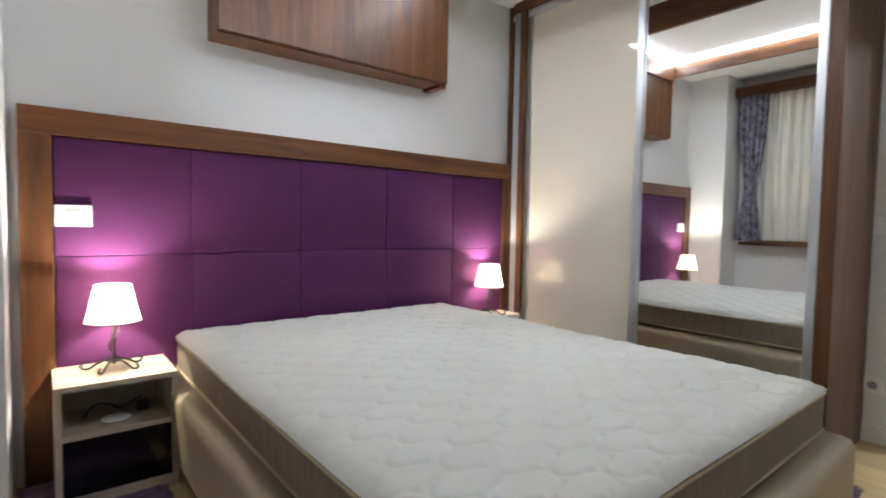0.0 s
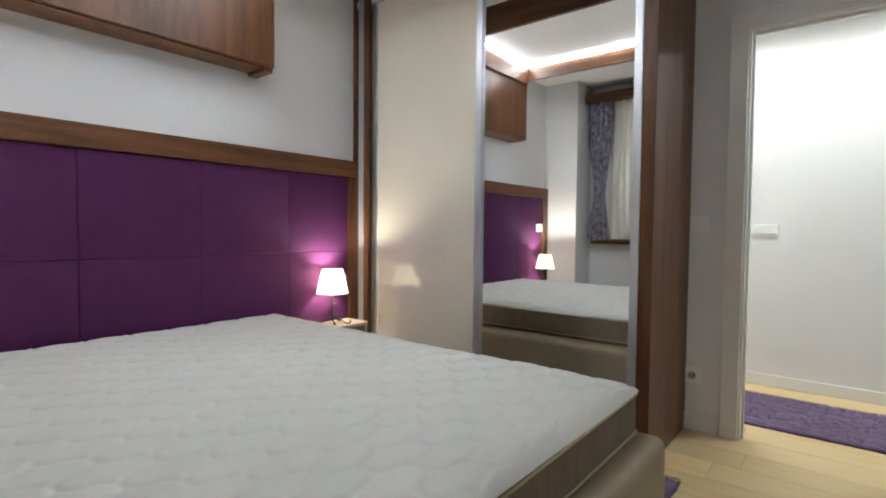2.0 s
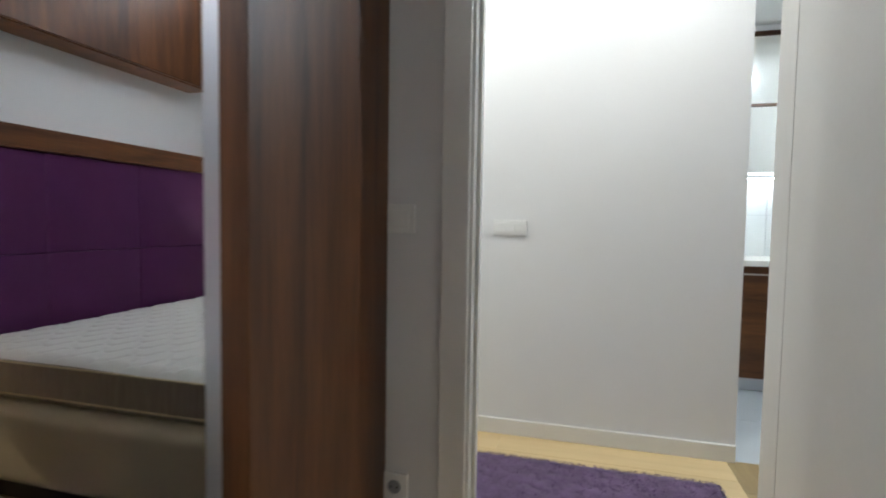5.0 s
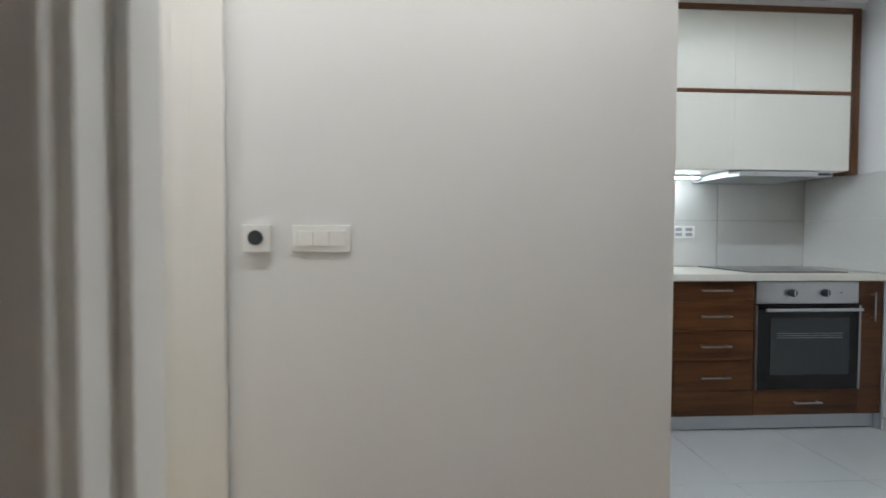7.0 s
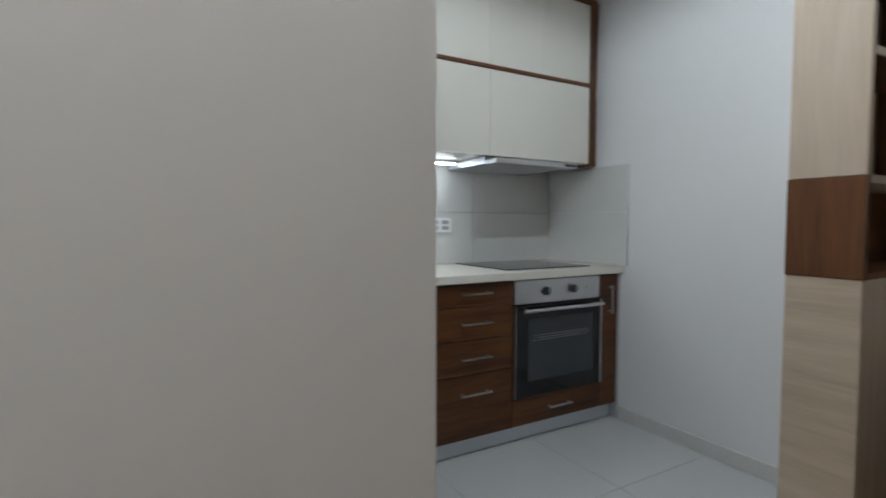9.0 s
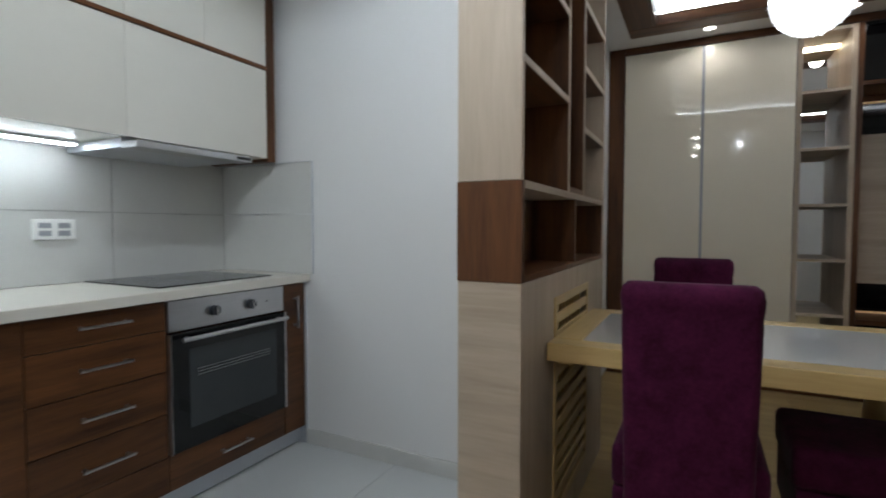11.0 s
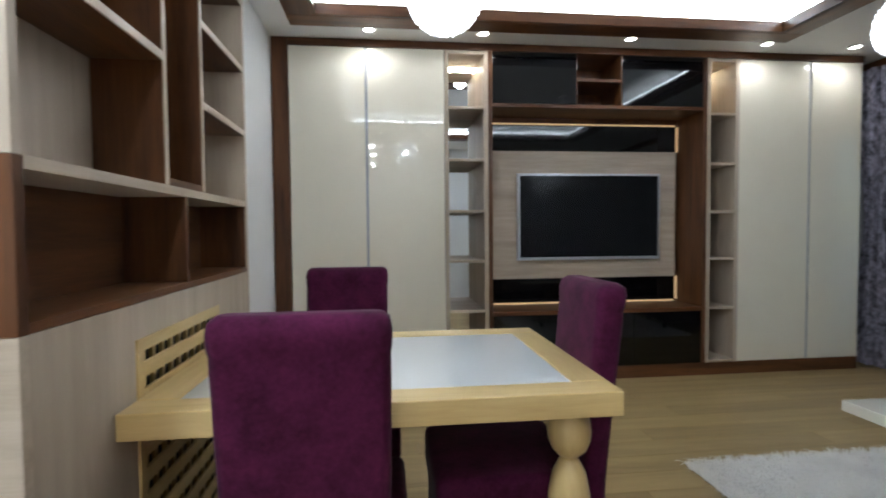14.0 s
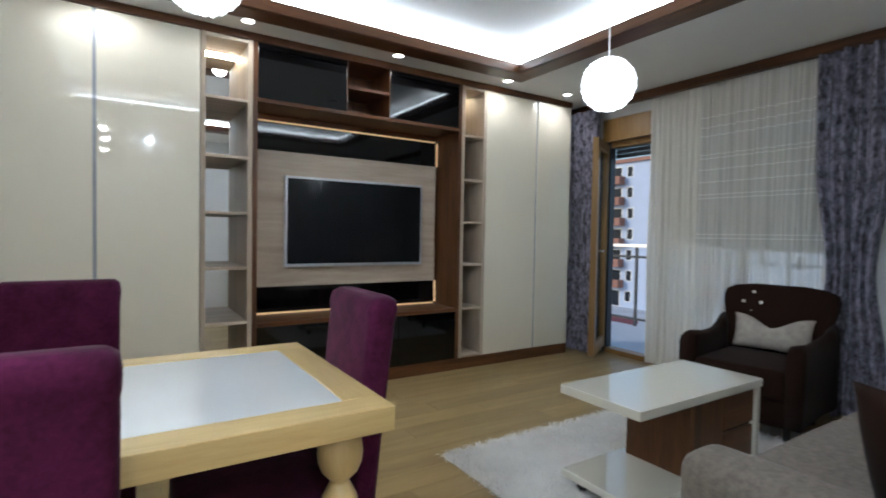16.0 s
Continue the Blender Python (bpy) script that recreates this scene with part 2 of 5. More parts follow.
M["led_bed"] = glow("white_led_strip_bedroom", (0.95, 0.97, 1.0), LED_BED)
M["led_kitchen"] = glow("white_led_strip_kitchen", (0.88, 0.96, 1.0), 42.0)
M["led_warm"] = glow("warm_led_strip", (1.0, 0.64, 0.32), 0.34)
M["led_shelf"] = glow("white_shelf_light", (1.0, 0.88, 0.64), 34.0)
M["spot"] = glow("lit_spot_lens", (1.0, 0.96, 0.90), 14.0)
M["petal"] = glow("lit_paper_petals", (0.97, 0.98, 1.0), 2.4)
M["petal_core"] = glow("lit_pendant_bulb", (0.97, 0.98, 1.0), 170.0)
M["bulb"] = glow("warm_bulb", (1.0, 0.78, 0.5), 12.0)
M["facade"] = plain("pale_blue_render", (0.50, 0.56, 0.70), 0.9, vary=0.05, scale=0.5, bump=0.1)
M["terracotta"] = plain("terracotta_render", (0.33, 0.17, 0.125), 0.9, vary=0.1, scale=0.5)
M["winglass"] = plain("dark_far_window", (0.02, 0.025, 0.035), 0.3, vary=0.1, bump=0.0, spec=0.1)
M["asphalt"] = plain("pale_paving", (0.50, 0.51, 0.54), 0.9, vary=0.2, scale=0.3)
M["balcony"] = plain("pale_balcony_tile", (0.55, 0.56, 0.60), 0.6, vary=0.06)
M["shutter"] = plain("grey_brown_shutter", (0.17, 0.14, 0.11), 0.5, vary=0.06)
M["redmat"] = plain("dull_red_mat", (0.20, 0.05, 0.06), 0.9, vary=0.15)
M["darkmetal"] = plain("dark_grey_metal", (0.05, 0.055, 0.065), 0.45, 0.5)


# ---- mesh helpers ----
def box(x0, x1, y0, y1, z0, z1, bevel=0.0, seg=2):
    bm = bmesh.new()
    bmesh.ops.create_cube(bm, size=1.0)
    for v in bm.verts:
        v.co = Vector(((x0 + x1) / 2 + v.co.x * abs(x1 - x0), (y0 + y1) / 2 + v.co.y * abs(y1 - y0), (z0 + z1) / 2 + v.co.z * abs(z1 - z0)))
    if bevel:
        bmesh.ops.bevel(bm, geom=bm.edges[:], offset=bevel, segments=seg, affect="EDGES", profile=0.6)
    return bm


def join(*bms):
    out = bmesh.new()
    for b in bms:
        me = bpy.data.meshes.new("t")
        b.to_mesh(me)
        out.from_mesh(me)
        bpy.data.meshes.remove(me)
        b.free()
    return out


def lathe(profile, x, y, z, seg=24, caps=True):
    """A turned shape from (radius, height) pairs about an upright axis."""
    bm = bmesh.new()
    rings = []
    for r, h in profile:
        rings.append([bm.verts.new((x + r * math.cos(2 * math.pi * i / seg), y + r * math.sin(2 * math.pi * i / seg), z + h)) for i in range(seg)])
    for a, b in zip(rings, rings[1:]):
        for i in range(seg):
            bm.faces.new((a[i], a[(i + 1) % seg], b[(i + 1) % seg], b[i]))
    if caps and profile[0][0] > 0.0005:
        bm.faces.new(rings[0][::-1])
    if caps and profile[-1][0] > 0.0005:
        bm.faces.new(rings[-1])
    bmesh.ops.remove_doubles(bm, verts=bm.verts[:], dist=0.0002)
    bmesh.ops.recalc_face_normals(bm, faces=bm.faces[:])
    return bm


def rod(a, b, r, seg=10):
    a, b = Vector(a), Vector(b)
    bm = bmesh.new()
    bmesh.ops.create_cone(bm, cap_ends=True, segments=seg, radius1=r, radius2=r, depth=(b - a).length)
    bm.transform(Matrix.Translation((a + b) / 2) @ (b - a).to_track_quat("Z", "Y").to_matrix().to_4x4())
    return bm


def tube(points, r, seg=8):
    return join(*[rod(a, b, r, seg) for a, b in zip(points, points[1:])])


def rings_mesh(rings, closed=True):
    """A skin over rings of equally many points."""
    bm = bmesh.new()
    rows = [[bm.verts.new(p) for p in ring] for ring in rings]
    n = len(rows[0])
    for a, b in zip(rows, rows[1:]):
        for i in range(n if closed else n - 1):
            bm.faces.new((a[i], a[(i + 1) % n], b[(i + 1) % n], b[i]))
    if closed:
        bm.faces.new(rows[0][::-1])
        bm.faces.new(rows[-1])
    bmesh.ops.recalc_face_normals(bm, faces=bm.faces[:])
    return bm


def mesh_of(name, bm, material, smooth=False):
    me = bpy.data.meshes.new(name)
    bm.to_mesh(me)
    bm.free()
    me.materials.append(material)
    if smooth:
        for p in me.polygons:
            p.use_smooth = True
    return me


def root(ob):
    while ob.parent:
        ob = ob.parent
    return ob.location


def part(name, bm, material, parent, label="", smooth=False):
    """One mesh, given in the world's metres, as a part of a thing or of a part."""
    bm.transform(Matrix.Translation(-Vector(root(parent))))
    ob = new(name, mesh_of(name, bm, material, smooth))
    ob.parent = parent
    return tagged(ob, label=label)


def thing(name, x, y, z, label, category, group=""):
    ob = new(name)
    ob.location = (x, y, z)
    ob.empty_display_size = 0.1
    return tagged(ob, label, category, group)


def solid(name, bm, material, label, category, group="", smooth=False, base=None):
    """A thing of one mesh, with its origin at its base."""
    co = [v.co for v in bm.verts]
    c = Vector(base) if base else Vector((sum(p.x for p in co) / len(co), sum(p.y for p in co) / len(co), min(p.z for p in co)))
    bm.transform(Matrix.Translation(-c))
    ob = new(name, mesh_of(name, bm, material, smooth))
    ob.location = c
    return tagged(ob, label, category, group)


def structure(name, bm, material, label="", category=""):
    return tagged(new(name, mesh_of(name, bm, material)), label, category, kind="structure")


# ---- setting: walls, ceilings, floors ----
CB, CL = 2.64, 2.45          # ceiling heights: bedroom, rest
structure("wall_north", box(0.3, 5.37, 2.07, 2.19, 0, CB), M["paint"], "smooth white painted wall", "wall")
structure("wall_pier", box(0.42, 0.80, 1.69, 2.07, 0, CB), M["paint"], "white painted pier beside the window recess", "wall")
structure("wall_west", join(box(0.30, 0.42, -1.04, 0.25, 0, CB), box(0.30, 0.42, 0.25, 2.07, 0, 0.95), box(0.30, 0.42, 0.25, 2.07, 2.36, CB), box(0.30, 0.42, 1.62, 2.07, 0.95, 2.36)), M["paint"], "white painted wall with a window opening", "wall")
structure("wall_east", join(box(4.20, 4.30, -0.16, 2.07, 0, CB), box(4.20, 4.30, -0.97, -0.16, 2.075, CB), box(4.20, 4.30, -1.16, -0.97, 0, CB)), M["paint"], "white painted wall with the bedroom doorway", "wall")
structure("wall_south", box(0.50, 4.20, -1.16, -1.04, 0, CB), M["paint"], "white painted partition wall", "wall")
structure("wall_hall", join(box(5.37, 5.49, -1.195, 0.30, 0, CL), box(5.37, 5.49, 0.30, 1.40, 2.06, CL), box(5.37, 5.49, 1.40, 2.07, 0, CL)), M["paint"], "white painted hall wall with a bathroom doorway", "wall")
structure("wall_bath", box(5.49, 7.60, -1.195, -1.10, 0, CL), M["paint"], "white partition between bathroom and kitchen", "wall")
structure("wall_kitchen_back", box(7.10, 7.22, -3.03, -1.195, 0, CL), M["paint"], "white kitchen wall", "wall")
structure("wall_kitchen_side", box(5.45, 7.22, -3.15, -3.03, 0, CL), M["paint"], "smooth white wall beside the kitchen", "wall")
structure("wall_living_east", box(5.33, 5.45, -5.45, -3.03, 0, CL + 0.2), M["paint"], "white living room wall", "wall")
structure("wall_living_south", box(0.38, 5.45, -5.57, -5.45, 0, CL + 0.2), M["paint"], "white wall behind the wall unit", "wall")
structure("wall_living_west", join(box(0.38, 0.50, -5.45, -4.97, 0, CL), box(0.38, 0.50, -4.97, -2.95, 2.30, CL), box(0.38, 0.50, -2.95, -1.04, 0, CL), box(0.38, 0.50, -4.97, -2.95, -0.2, 0.0)), M["paint"], "white outer wall with a wide balcony opening", "wall")
structure("wall_bath_back", join(box(7.48, 7.60, -1.10, 2.07, 0, CL), box(5.49, 7.60, 2.07, 2.19, 0, CL)), M["bathtile"], "pale tiled bathroom wall", "wall")

structure("ceiling_bedroom", box(0.3, 4.30, -1.16, 2.19, CB, CB + 0.1), M["ceiling"], "white bedroom ceiling", "ceiling")
TX0, TX1, TY0, TY1 = 1.89, 4.99, -4.68, -2.15     # the raised field of the living room ceiling
structure("ceiling", join(box(0.38, TX0, -5.57, -1.16, CL, CL + 0.02), box(TX1, 5.45, -5.57, -1.16, CL, CL + 0.02), box(TX0, TX1, -5.57, TY0, CL, CL + 0.02), box(TX0, TX1, TY1, -1.16, CL, CL + 0.02),
    box(4.30, 7.6, -1.16, 2.19, CL, CL + 0.02), box(5.45, 7.6, -3.15, -1.16, CL, CL + 0.02),
    box(TX0 - 0.25, TX1 + 0.25, TY0 - 0.25, TY1 + 0.25, 2.60, 2.66),
    box(TX0 - 0.27, TX0 - 0.25, TY0 - 0.25, TY1 + 0.25, CL + 0.02, 2.6), box(TX1 + 0.25, TX1 + 0.27, TY0 - 0.25, TY1 + 0.25, CL + 0.02, 2.6),
    box(TX0 - 0.25, TX1 + 0.25, TY0 - 0.27, TY0 - 0.25, CL + 0.02, 2.6), box(TX0 - 0.25, TX1 + 0.25, TY1 + 0.25, TY1 + 0.27, CL + 0.02, 2.6)), M["ceiling"], "white ceiling with a raised lit field", "ceiling")

floor_bed = structure("floor_bedroom", box(0.30, 5.37, -1.16, 2.19, -0.12, -0.006), M["darkvoid"], "pale yellow laminate plank floor", "floor")
floor_living = structure("floor_living", box(0.38, 5.45, -5.57, -1.16, -0.12, -0.006), M["darkvoid"], "oak plank floor", "floor")
floor_kitchen = structure("floor_kitchen", box(5.37, 7.22, -3.15, -1.10, -0.12, -0.005), M["grout"], "pale porcelain tile floor", "floor")
structure("floor_bath", box(5.37, 7.6, -1.10, 2.19, -0.12, 0.0), M["bathwood"], "grey brown wood-look bathroom floor", "floor")

# baseboards
structure("baseboard_hall", box(5.355, 5.37, -1.195, 0.28, 0, 0.08, 0.003), M["trimwhite"], "white lacquered skirting board", "baseboard")
structure("baseboard_bedroom", box(4.185, 4.20, -0.08, 0.11, 0, 0.09, 0.003), M["trimwhite"], "white lacquered skirting board", "baseboard")
structure("baseboard_kitchen", box(5.45, 6.50, -3.03, -3.018, 0, 0.075, 0.002), M["splash"], "pale tile skirting", "baseboard")

# bedroom door frame and open leaf
door = structure("door_1", join(
    box(4.195, 4.305, -0.175, -0.16, 0, 2.06), box(4.195, 4.305, -0.97, -0.955, 0, 2.06), box(4.195, 4.305, -0.97, -0.16, 2.06, 2.075)), M["trimwhite"], "white lacquered door lining with an open door", "door")
part("casing", join(box(4.182, 4.20, -0.165, -0.085, 0, 2.155, 0.004), box(4.182, 4.20, -0.955, -0.165, 2.068, 2.155, 0.004)), M["trimwhite"], door)
part("casing", join(box(4.30, 4.318, -0.165, -0.085, 0, 2.14, 0.004), box(4.30, 4.318, -0.965, -0.165, 2.068, 2.14, 0.004)), M["trimwhite"], door)
part("stop", join(box(4.235, 4.262, -0.187, -0.176, 0, 2.045), box(4.235, 4.262, -0.954, -0.187, 2.045, 2.059)), M["trimwhite"], door)
leaf = part("leaf", box(3.40, 4.1955, -0.996, -0.956, 0.008, 2.05, 0.002), M["trimwhite"], door, "plain white door leaf")
part("handle", join(rod((3.47, -0.958, 1.03), (3.47, -0.91, 1.03), 0.009), rod((3.465, -0.912, 1.03), (3.58, -0.912, 1.03), 0.008)), M["steel"], leaf, "satin steel lever handle")

# bathroom door frame with a sliding leaf in its pocket
bdoor = structure("door_2", join(box(5.362, 5.495, 0.23, 0.30, 0, 2.06), box(5.362, 5.495, 1.36, 1.40, 0, 2.06), box(5.362, 5.495, 0.30, 1.36, 2.02, 2.06)), M["trimwhite"], "white bathroom door lining", "door")
part("casing", box(5.345, 5.362, 0.15, 0.24, 0, 2.14, 0.004), M["trimwhite"], bdoor)
sl = part("sliding_leaf", box(5.39, 5.43, 0.3005, 0.405, 0.01, 2.018, 0.003), M["trimwhite"], bdoor, "white sliding door leaf")
part("pull", box(5.384, 5.391, 0.366, 0.384, 0.965, 1.045, 0.003), M["darkmetal"], sl, "dark recessed pull")

# ---- lamps ----
def downlight(x, y, z, watts, group, color=(1.0, 0.95, 0.90), angle=150, blend=1.0):
    """A recessed ceiling spot: steel ring, lit lens, and its beam."""
    e = thing("ceiling_spot", x, y, z - 0.012, "small round recessed ceiling spot with a lit lens", "ceiling spot", group)
    part("ring", lathe([(0.036, 0.004), (0.037, 0.0), (0.048, -0.001), (0.050, 0.004), (0.050, 0.0118), (0.036, 0.0118), (0.036, 0.004)], x, y, z - 0.012, caps=False), M["trimwhite"], e, smooth=True)
    part("lens", lathe([(0.0, 0.003), (0.0355, 0.003), (0.0355, 0.008), (0.0, 0.008)], x, y, z - 0.012), M["spot"], e, "glowing lens")
    d = bpy.data.lights.new("spot_beam", "SPOT")
    d.energy, d.spot_size, d.spot_blend, d.shadow_soft_size, d.color = watts, radians(angle), blend, 0.05, color
    ob = new("spot_beam", d)
    ob.location = (x, y, z - 0.02)
    return e


for sx_ in (4.66, 3.90, 2.86, 1.83, 1.13):
    downlight(sx_, -4.89, CL, 7.5, "living room ceiling spots", angle=175, blend=0.45)
for hx, hy, w, tone in ((4.76, -0.88, 32, (1.0, 0.95, 0.87)), (4.76, 0.02, 32, (1.0, 0.95, 0.87)), (4.80, 1.2, 40, (1.0, 0.95, 0.87))):
    downlight(hx, hy, CL, w, "hall and kitchen ceiling spots", tone, 176, 0.35)
downlight(5.40, -1.85, CL, 106, "hall and kitchen ceiling spots", (0.88, 0.95, 1.0), 178, 0.25)
downlight(6.3, 1.2, CL, 170, "bathroom ceiling spots", (0.8, 0.92, 1.0))


# ---- bedroom ----
def shade_mesh(x, y, z, r0, r1, h, n=32):
    """An open cone of one layer of cloth."""
    return rings_mesh_open([[(x + r * math.cos(2 * math.pi * i / n), y + r * math.sin(2 * math.pi * i / n), z + zz) for i in range(n)] for r, zz in ((r0, 0), ((r0 + r1) / 2, h / 2), (r1, h))])


def rings_mesh_open(rings):
    bm = bmesh.new()
    rows = [[bm.verts.new(p) for p in r] for r in rings]
    for a, b in zip(rows, rows[1:]):
        for i in range(len(a)):
            bm.faces.new((a[i], a[(i + 1) % len(a)], b[(i + 1) % len(a)], b[i]))
    return bm


def table_lamp(x, y, z, watts):
    e = thing("table_lamp", x, y, z, "lit table lamp with cream shade and black iron foot", "table lamp", "bedside lamps")
    part("shade", shade_mesh(x, y, z + 0.195, 0.098, 0.063, 0.145), M["shade"], e, "glowing cream cloth shade", True)
    for rr, zz in ((0.0985, 0.195), (0.0635, 0.34)):
        part("rim", lathe([(rr - 0.0015, -0.002), (rr + 0.0015, -0.002), (rr + 0.0015, 0.002), (rr - 0.0015, 0.002), (rr - 0.0015, -0.002)], x, y, z + zz, 32, False), M["palefab"], e)
    part("stem", join(lathe([(0.006, 0.02), (0.005, 0.10), (0.009, 0.115), (0.005, 0.13), (0.005, 0.235)], x, y, z, 12),
                      tube([(x + 0.02 * math.cos(a * 0.9), y + 0.02 * math.sin(a * 0.9), z + 0.03 + a * 0.018) for a in range(9)], 0.0035)), M["iron"], e, smooth=True)
    for k in range(5):
        a = k * 2 * math.pi / 5 + 0.4
        c, s_ = math.cos(a), math.sin(a)
        pts = [(0.0, 0.028), (0.03, 0.036), (0.06, 0.024), (0.085, 0.006), (0.105, 0.006), (0.115, 0.018), (0.105, 0.028)]
        part("scroll_foot", tube([(x + c * r, y + s_ * r, z + h) for r, h in pts], 0.0042), M["iron"], e, smooth=True)
    part("bulb", lathe([(0.0, 0.0), (0.014, 0.004), (0.022, 0.03), (0.018, 0.05), (0.0, 0.06)], x, y, z + 0.215, 16), M["bulb"], e, "lit warm bulb", True)
    d = bpy.data.lights.new("lamp_light", "POINT")
    d.energy, d.color, d.shadow_soft_size = watts, (1.0, 0.86, 0.71), 0.018
    o = new("lamp_light", d)
    o.location = (x, y, z + 0.298)
    return e


def nightstand(x0, x1, y0, y1, top):
    e = thing("nightstand", (x0 + x1) / 2, (y0 + y1) / 2, 0, "pale oak nightstand, open shelf above a dark drawer", "nightstand", "nightstands")
    part("top", box(x0, x1, y0, y1, top - 0.022, top, 0.002), M["oak_x"], e)
    part("side", box(x0 + 0.002, x0 + 0.022, y0 + 0.004, y1, 0, top - 0.0225, 0.001), M["oak"], e)
    part("side", box(x1 - 0.022, x1 - 0.002, y0 + 0.004, y1, 0, top - 0.0225, 0.001), M["oak"], e)
    part("shelf", box(x0 + 0.0225, x1 - 0.0225, y0 + 0.006, y1, top - 0.205, top - 0.185, 0.001), M["oak_x"], e)
    part("back", box(x0 + 0.0225, x1 - 0.0225, y1 - 0.010, y1 - 0.004, 0.03, top - 0.023), M["oak"], e)
    part("drawer_front", box(x0 + 0.024, x1 - 0.024, y0 + 0.008, y0 + 0.026, 0.05, top - 0.208, 0.002), M["black"], e, "dark glossy drawer front")
    part("plinth", box(x0 + 0.0225, x1 - 0.0225, y0 + 0.006, y0 + 0.024, 0.0, 0.046, 0.001), M["oak_x"], e)
    return e


nightstand(0.925, 1.325, 1.69, 2.012, 0.466)
nightstand(3.085, 3.485, 1.82, 2.012, 0.466)
table_lamp(1.125, 1.875, 0.466, 23.0)
table_lamp(3.275, 1.915, 0.466, 14.5)
# a cable and plug block lying on the shelf
cable = thing("power_cable", 1.12, 1.85, 0.281, "black lamp cable with a plug on the nightstand shelf", "cable")
part("cord", tube([(1.02 + 0.02 * i, 1.86 + 0.02 * math.sin(i * 1.3), 0.288 + 0.05 * abs(math.sin(i * 0.5))) for i in range(11)], 0.004), M["iron"], cable, smooth=True)
part("plug", box(1.20, 1.245, 1.84, 1.865, 0.281, 0.325, 0.006), M["iron"], cable)
solid("white_dish", lathe([(0.03, 0), (0.05, 0.012), (0.047, 0.014), (0.0, 0.004)], 1.12, 1.78, 0.281), M["plastic"], "small white dish on the nightstand shelf", "dish", smooth=True)

# headboard: walnut frame and ten upholstered panels
hb = thing("headboard", 2.2, 2.03, 0, "wide walnut-framed headboard with purple upholstered panels", "headboard")
HX0, HX1, HZ = 0.835, 3.572, 1.51
part("frame_top", box(HX0, HX1, 2.00, 2.07, HZ - 0.105, HZ, 0.003), M["walnut_x"], hb)
part("frame_side", box(HX0, HX0 + 0.105, 2.00, 2.07, 0, HZ - 0.1055, 0.003), M["walnut"], hb)
part("frame_side", box(HX1 - 0.085, HX1, 2.00, 2.07, 0, HZ - 0.1055, 0.003), M["walnut"], hb)
edges = [HX0 + 0.107, 1.45, 1.98, 2.51, 3.03, HX1 - 0.087]
for a, b in zip(edges, edges[1:]):
    for z0, z1 in ((0.02, 0.418), (0.418, 0.918), (0.918, HZ - 0.107)):
        part("panel", box(a + 0.0005, b - 0.0005, 2.018, 2.066, z0 + 0.0005, z1 - 0.0005, 0.006, 3), M["headboard"], hb, smooth=True)
# the switch box on the headboard
swb = thing("wall_switch", 1.005, 2.01, 1.045, "white double switch plate on the purple headboard", "switch")
part("plate", box(0.945, 1.07, 2.004, 2.018, 1.04, 1.128, 0.004), M["plastic"], swb)
part("rocker", box(0.975, 1.04, 1.999, 2.0035, 1.065, 1.105, 0.002), M["plastic"], swb)

# bed
bed = thing("bed", 2.2, 0.95, 0, "double bed base in smooth beige leatherette, no bedding", "bed")
BX0, BX1, BY0, BY1 = 1.30, 3.03, -0.13, 1.985
part("base", box(BX0, BX1, BY0, BY1, 0.10, 0.387, 0.05, 5), M["leather"], bed, smooth=True)
# added near-black block keeps the gap under the base in shade
part("plinth", box(BX0 + 0.07, BX1 - 0.07, BY0 + 0.07, BY1, 0, 0.0995, 0.004), M["darkvoid"], bed, "added dark block standing for the shade under the bed")


def quilt(x0, x1, y0, y1, z0, z1, step=0.0065):
    """A mattress top stitched in wavy lozenges, bulging between the seams."""
    nx, ny = int((x1 - x0) / step), int((y1 - y0) / step)
    verts, faces = [], []
    for j in range(ny + 1):
        for i in range(nx + 1):
            x, y = x0 + (x1 - x0) * i / nx, y0 + (y1 - y0) * j / ny
            u, v = (x - x0) / 0.172, (y - y0) / 0.160
            wob = 0.05 * noise.noise(Vector((x * 3, y * 3, 4)))
            p = abs(math.sin(math.pi * (u + v + 0.11 * math.sin(2 * math.pi * (u - v)) + wob)))
            q = abs(math.sin(math.pi * (u - v + 0.11 * math.sin(2 * math.pi * (u + v)) - wob)))
            d = min(x - x0, x1 - x, y - y0)
            h = 0.009 * min(1.0, min(p, q) * 2.8) ** 0.7 * min(1.0, d / 0.05 + 0.1)
            fall = 0.020 * max(0.0, 1 - d / 0.05) ** 2
            slump = 0.006 * noise.noise(Vector((x * 1.7, y * 1.7, 0))) + 0.002 * noise.noise(Vector((x * 6, y * 6, 2)))
            verts.append((x, y, z1 + h - 0.011 - fall + slump))
    for j in range(ny):
        for i in range(nx):
            a = j * (nx + 1) + i
            faces.append((a, a + 1, a + nx + 2, a + nx + 1))
    me = bpy.data.meshes.new("t")
    me.from_pydata(verts, [], faces)
    bm = bmesh.new()
    bm.from_mesh(me)
    bpy.data.meshes.remove(me)
    return bm


mat_ = thing("mattress", 2.17, 0.95, 0.385, "bare white quilted mattress with taupe sides, on the bed", "mattress")
MX0, MX1, MY0, MY1, MZ = 1.37, 2.955, -0.055, 1.98, 0.573
part("quilted_top", quilt(MX0, MX1, MY0, MY1, 0.5, MZ), M["mattress"], mat_, smooth=True)
part("side_band", box(MX0 + 0.004, MX1 - 0.004, MY0 + 0.004, MY1 - 0.004, 0.388, 0.546, 0.022, 3), M["ticking"], mat_, "striped taupe side band", True)


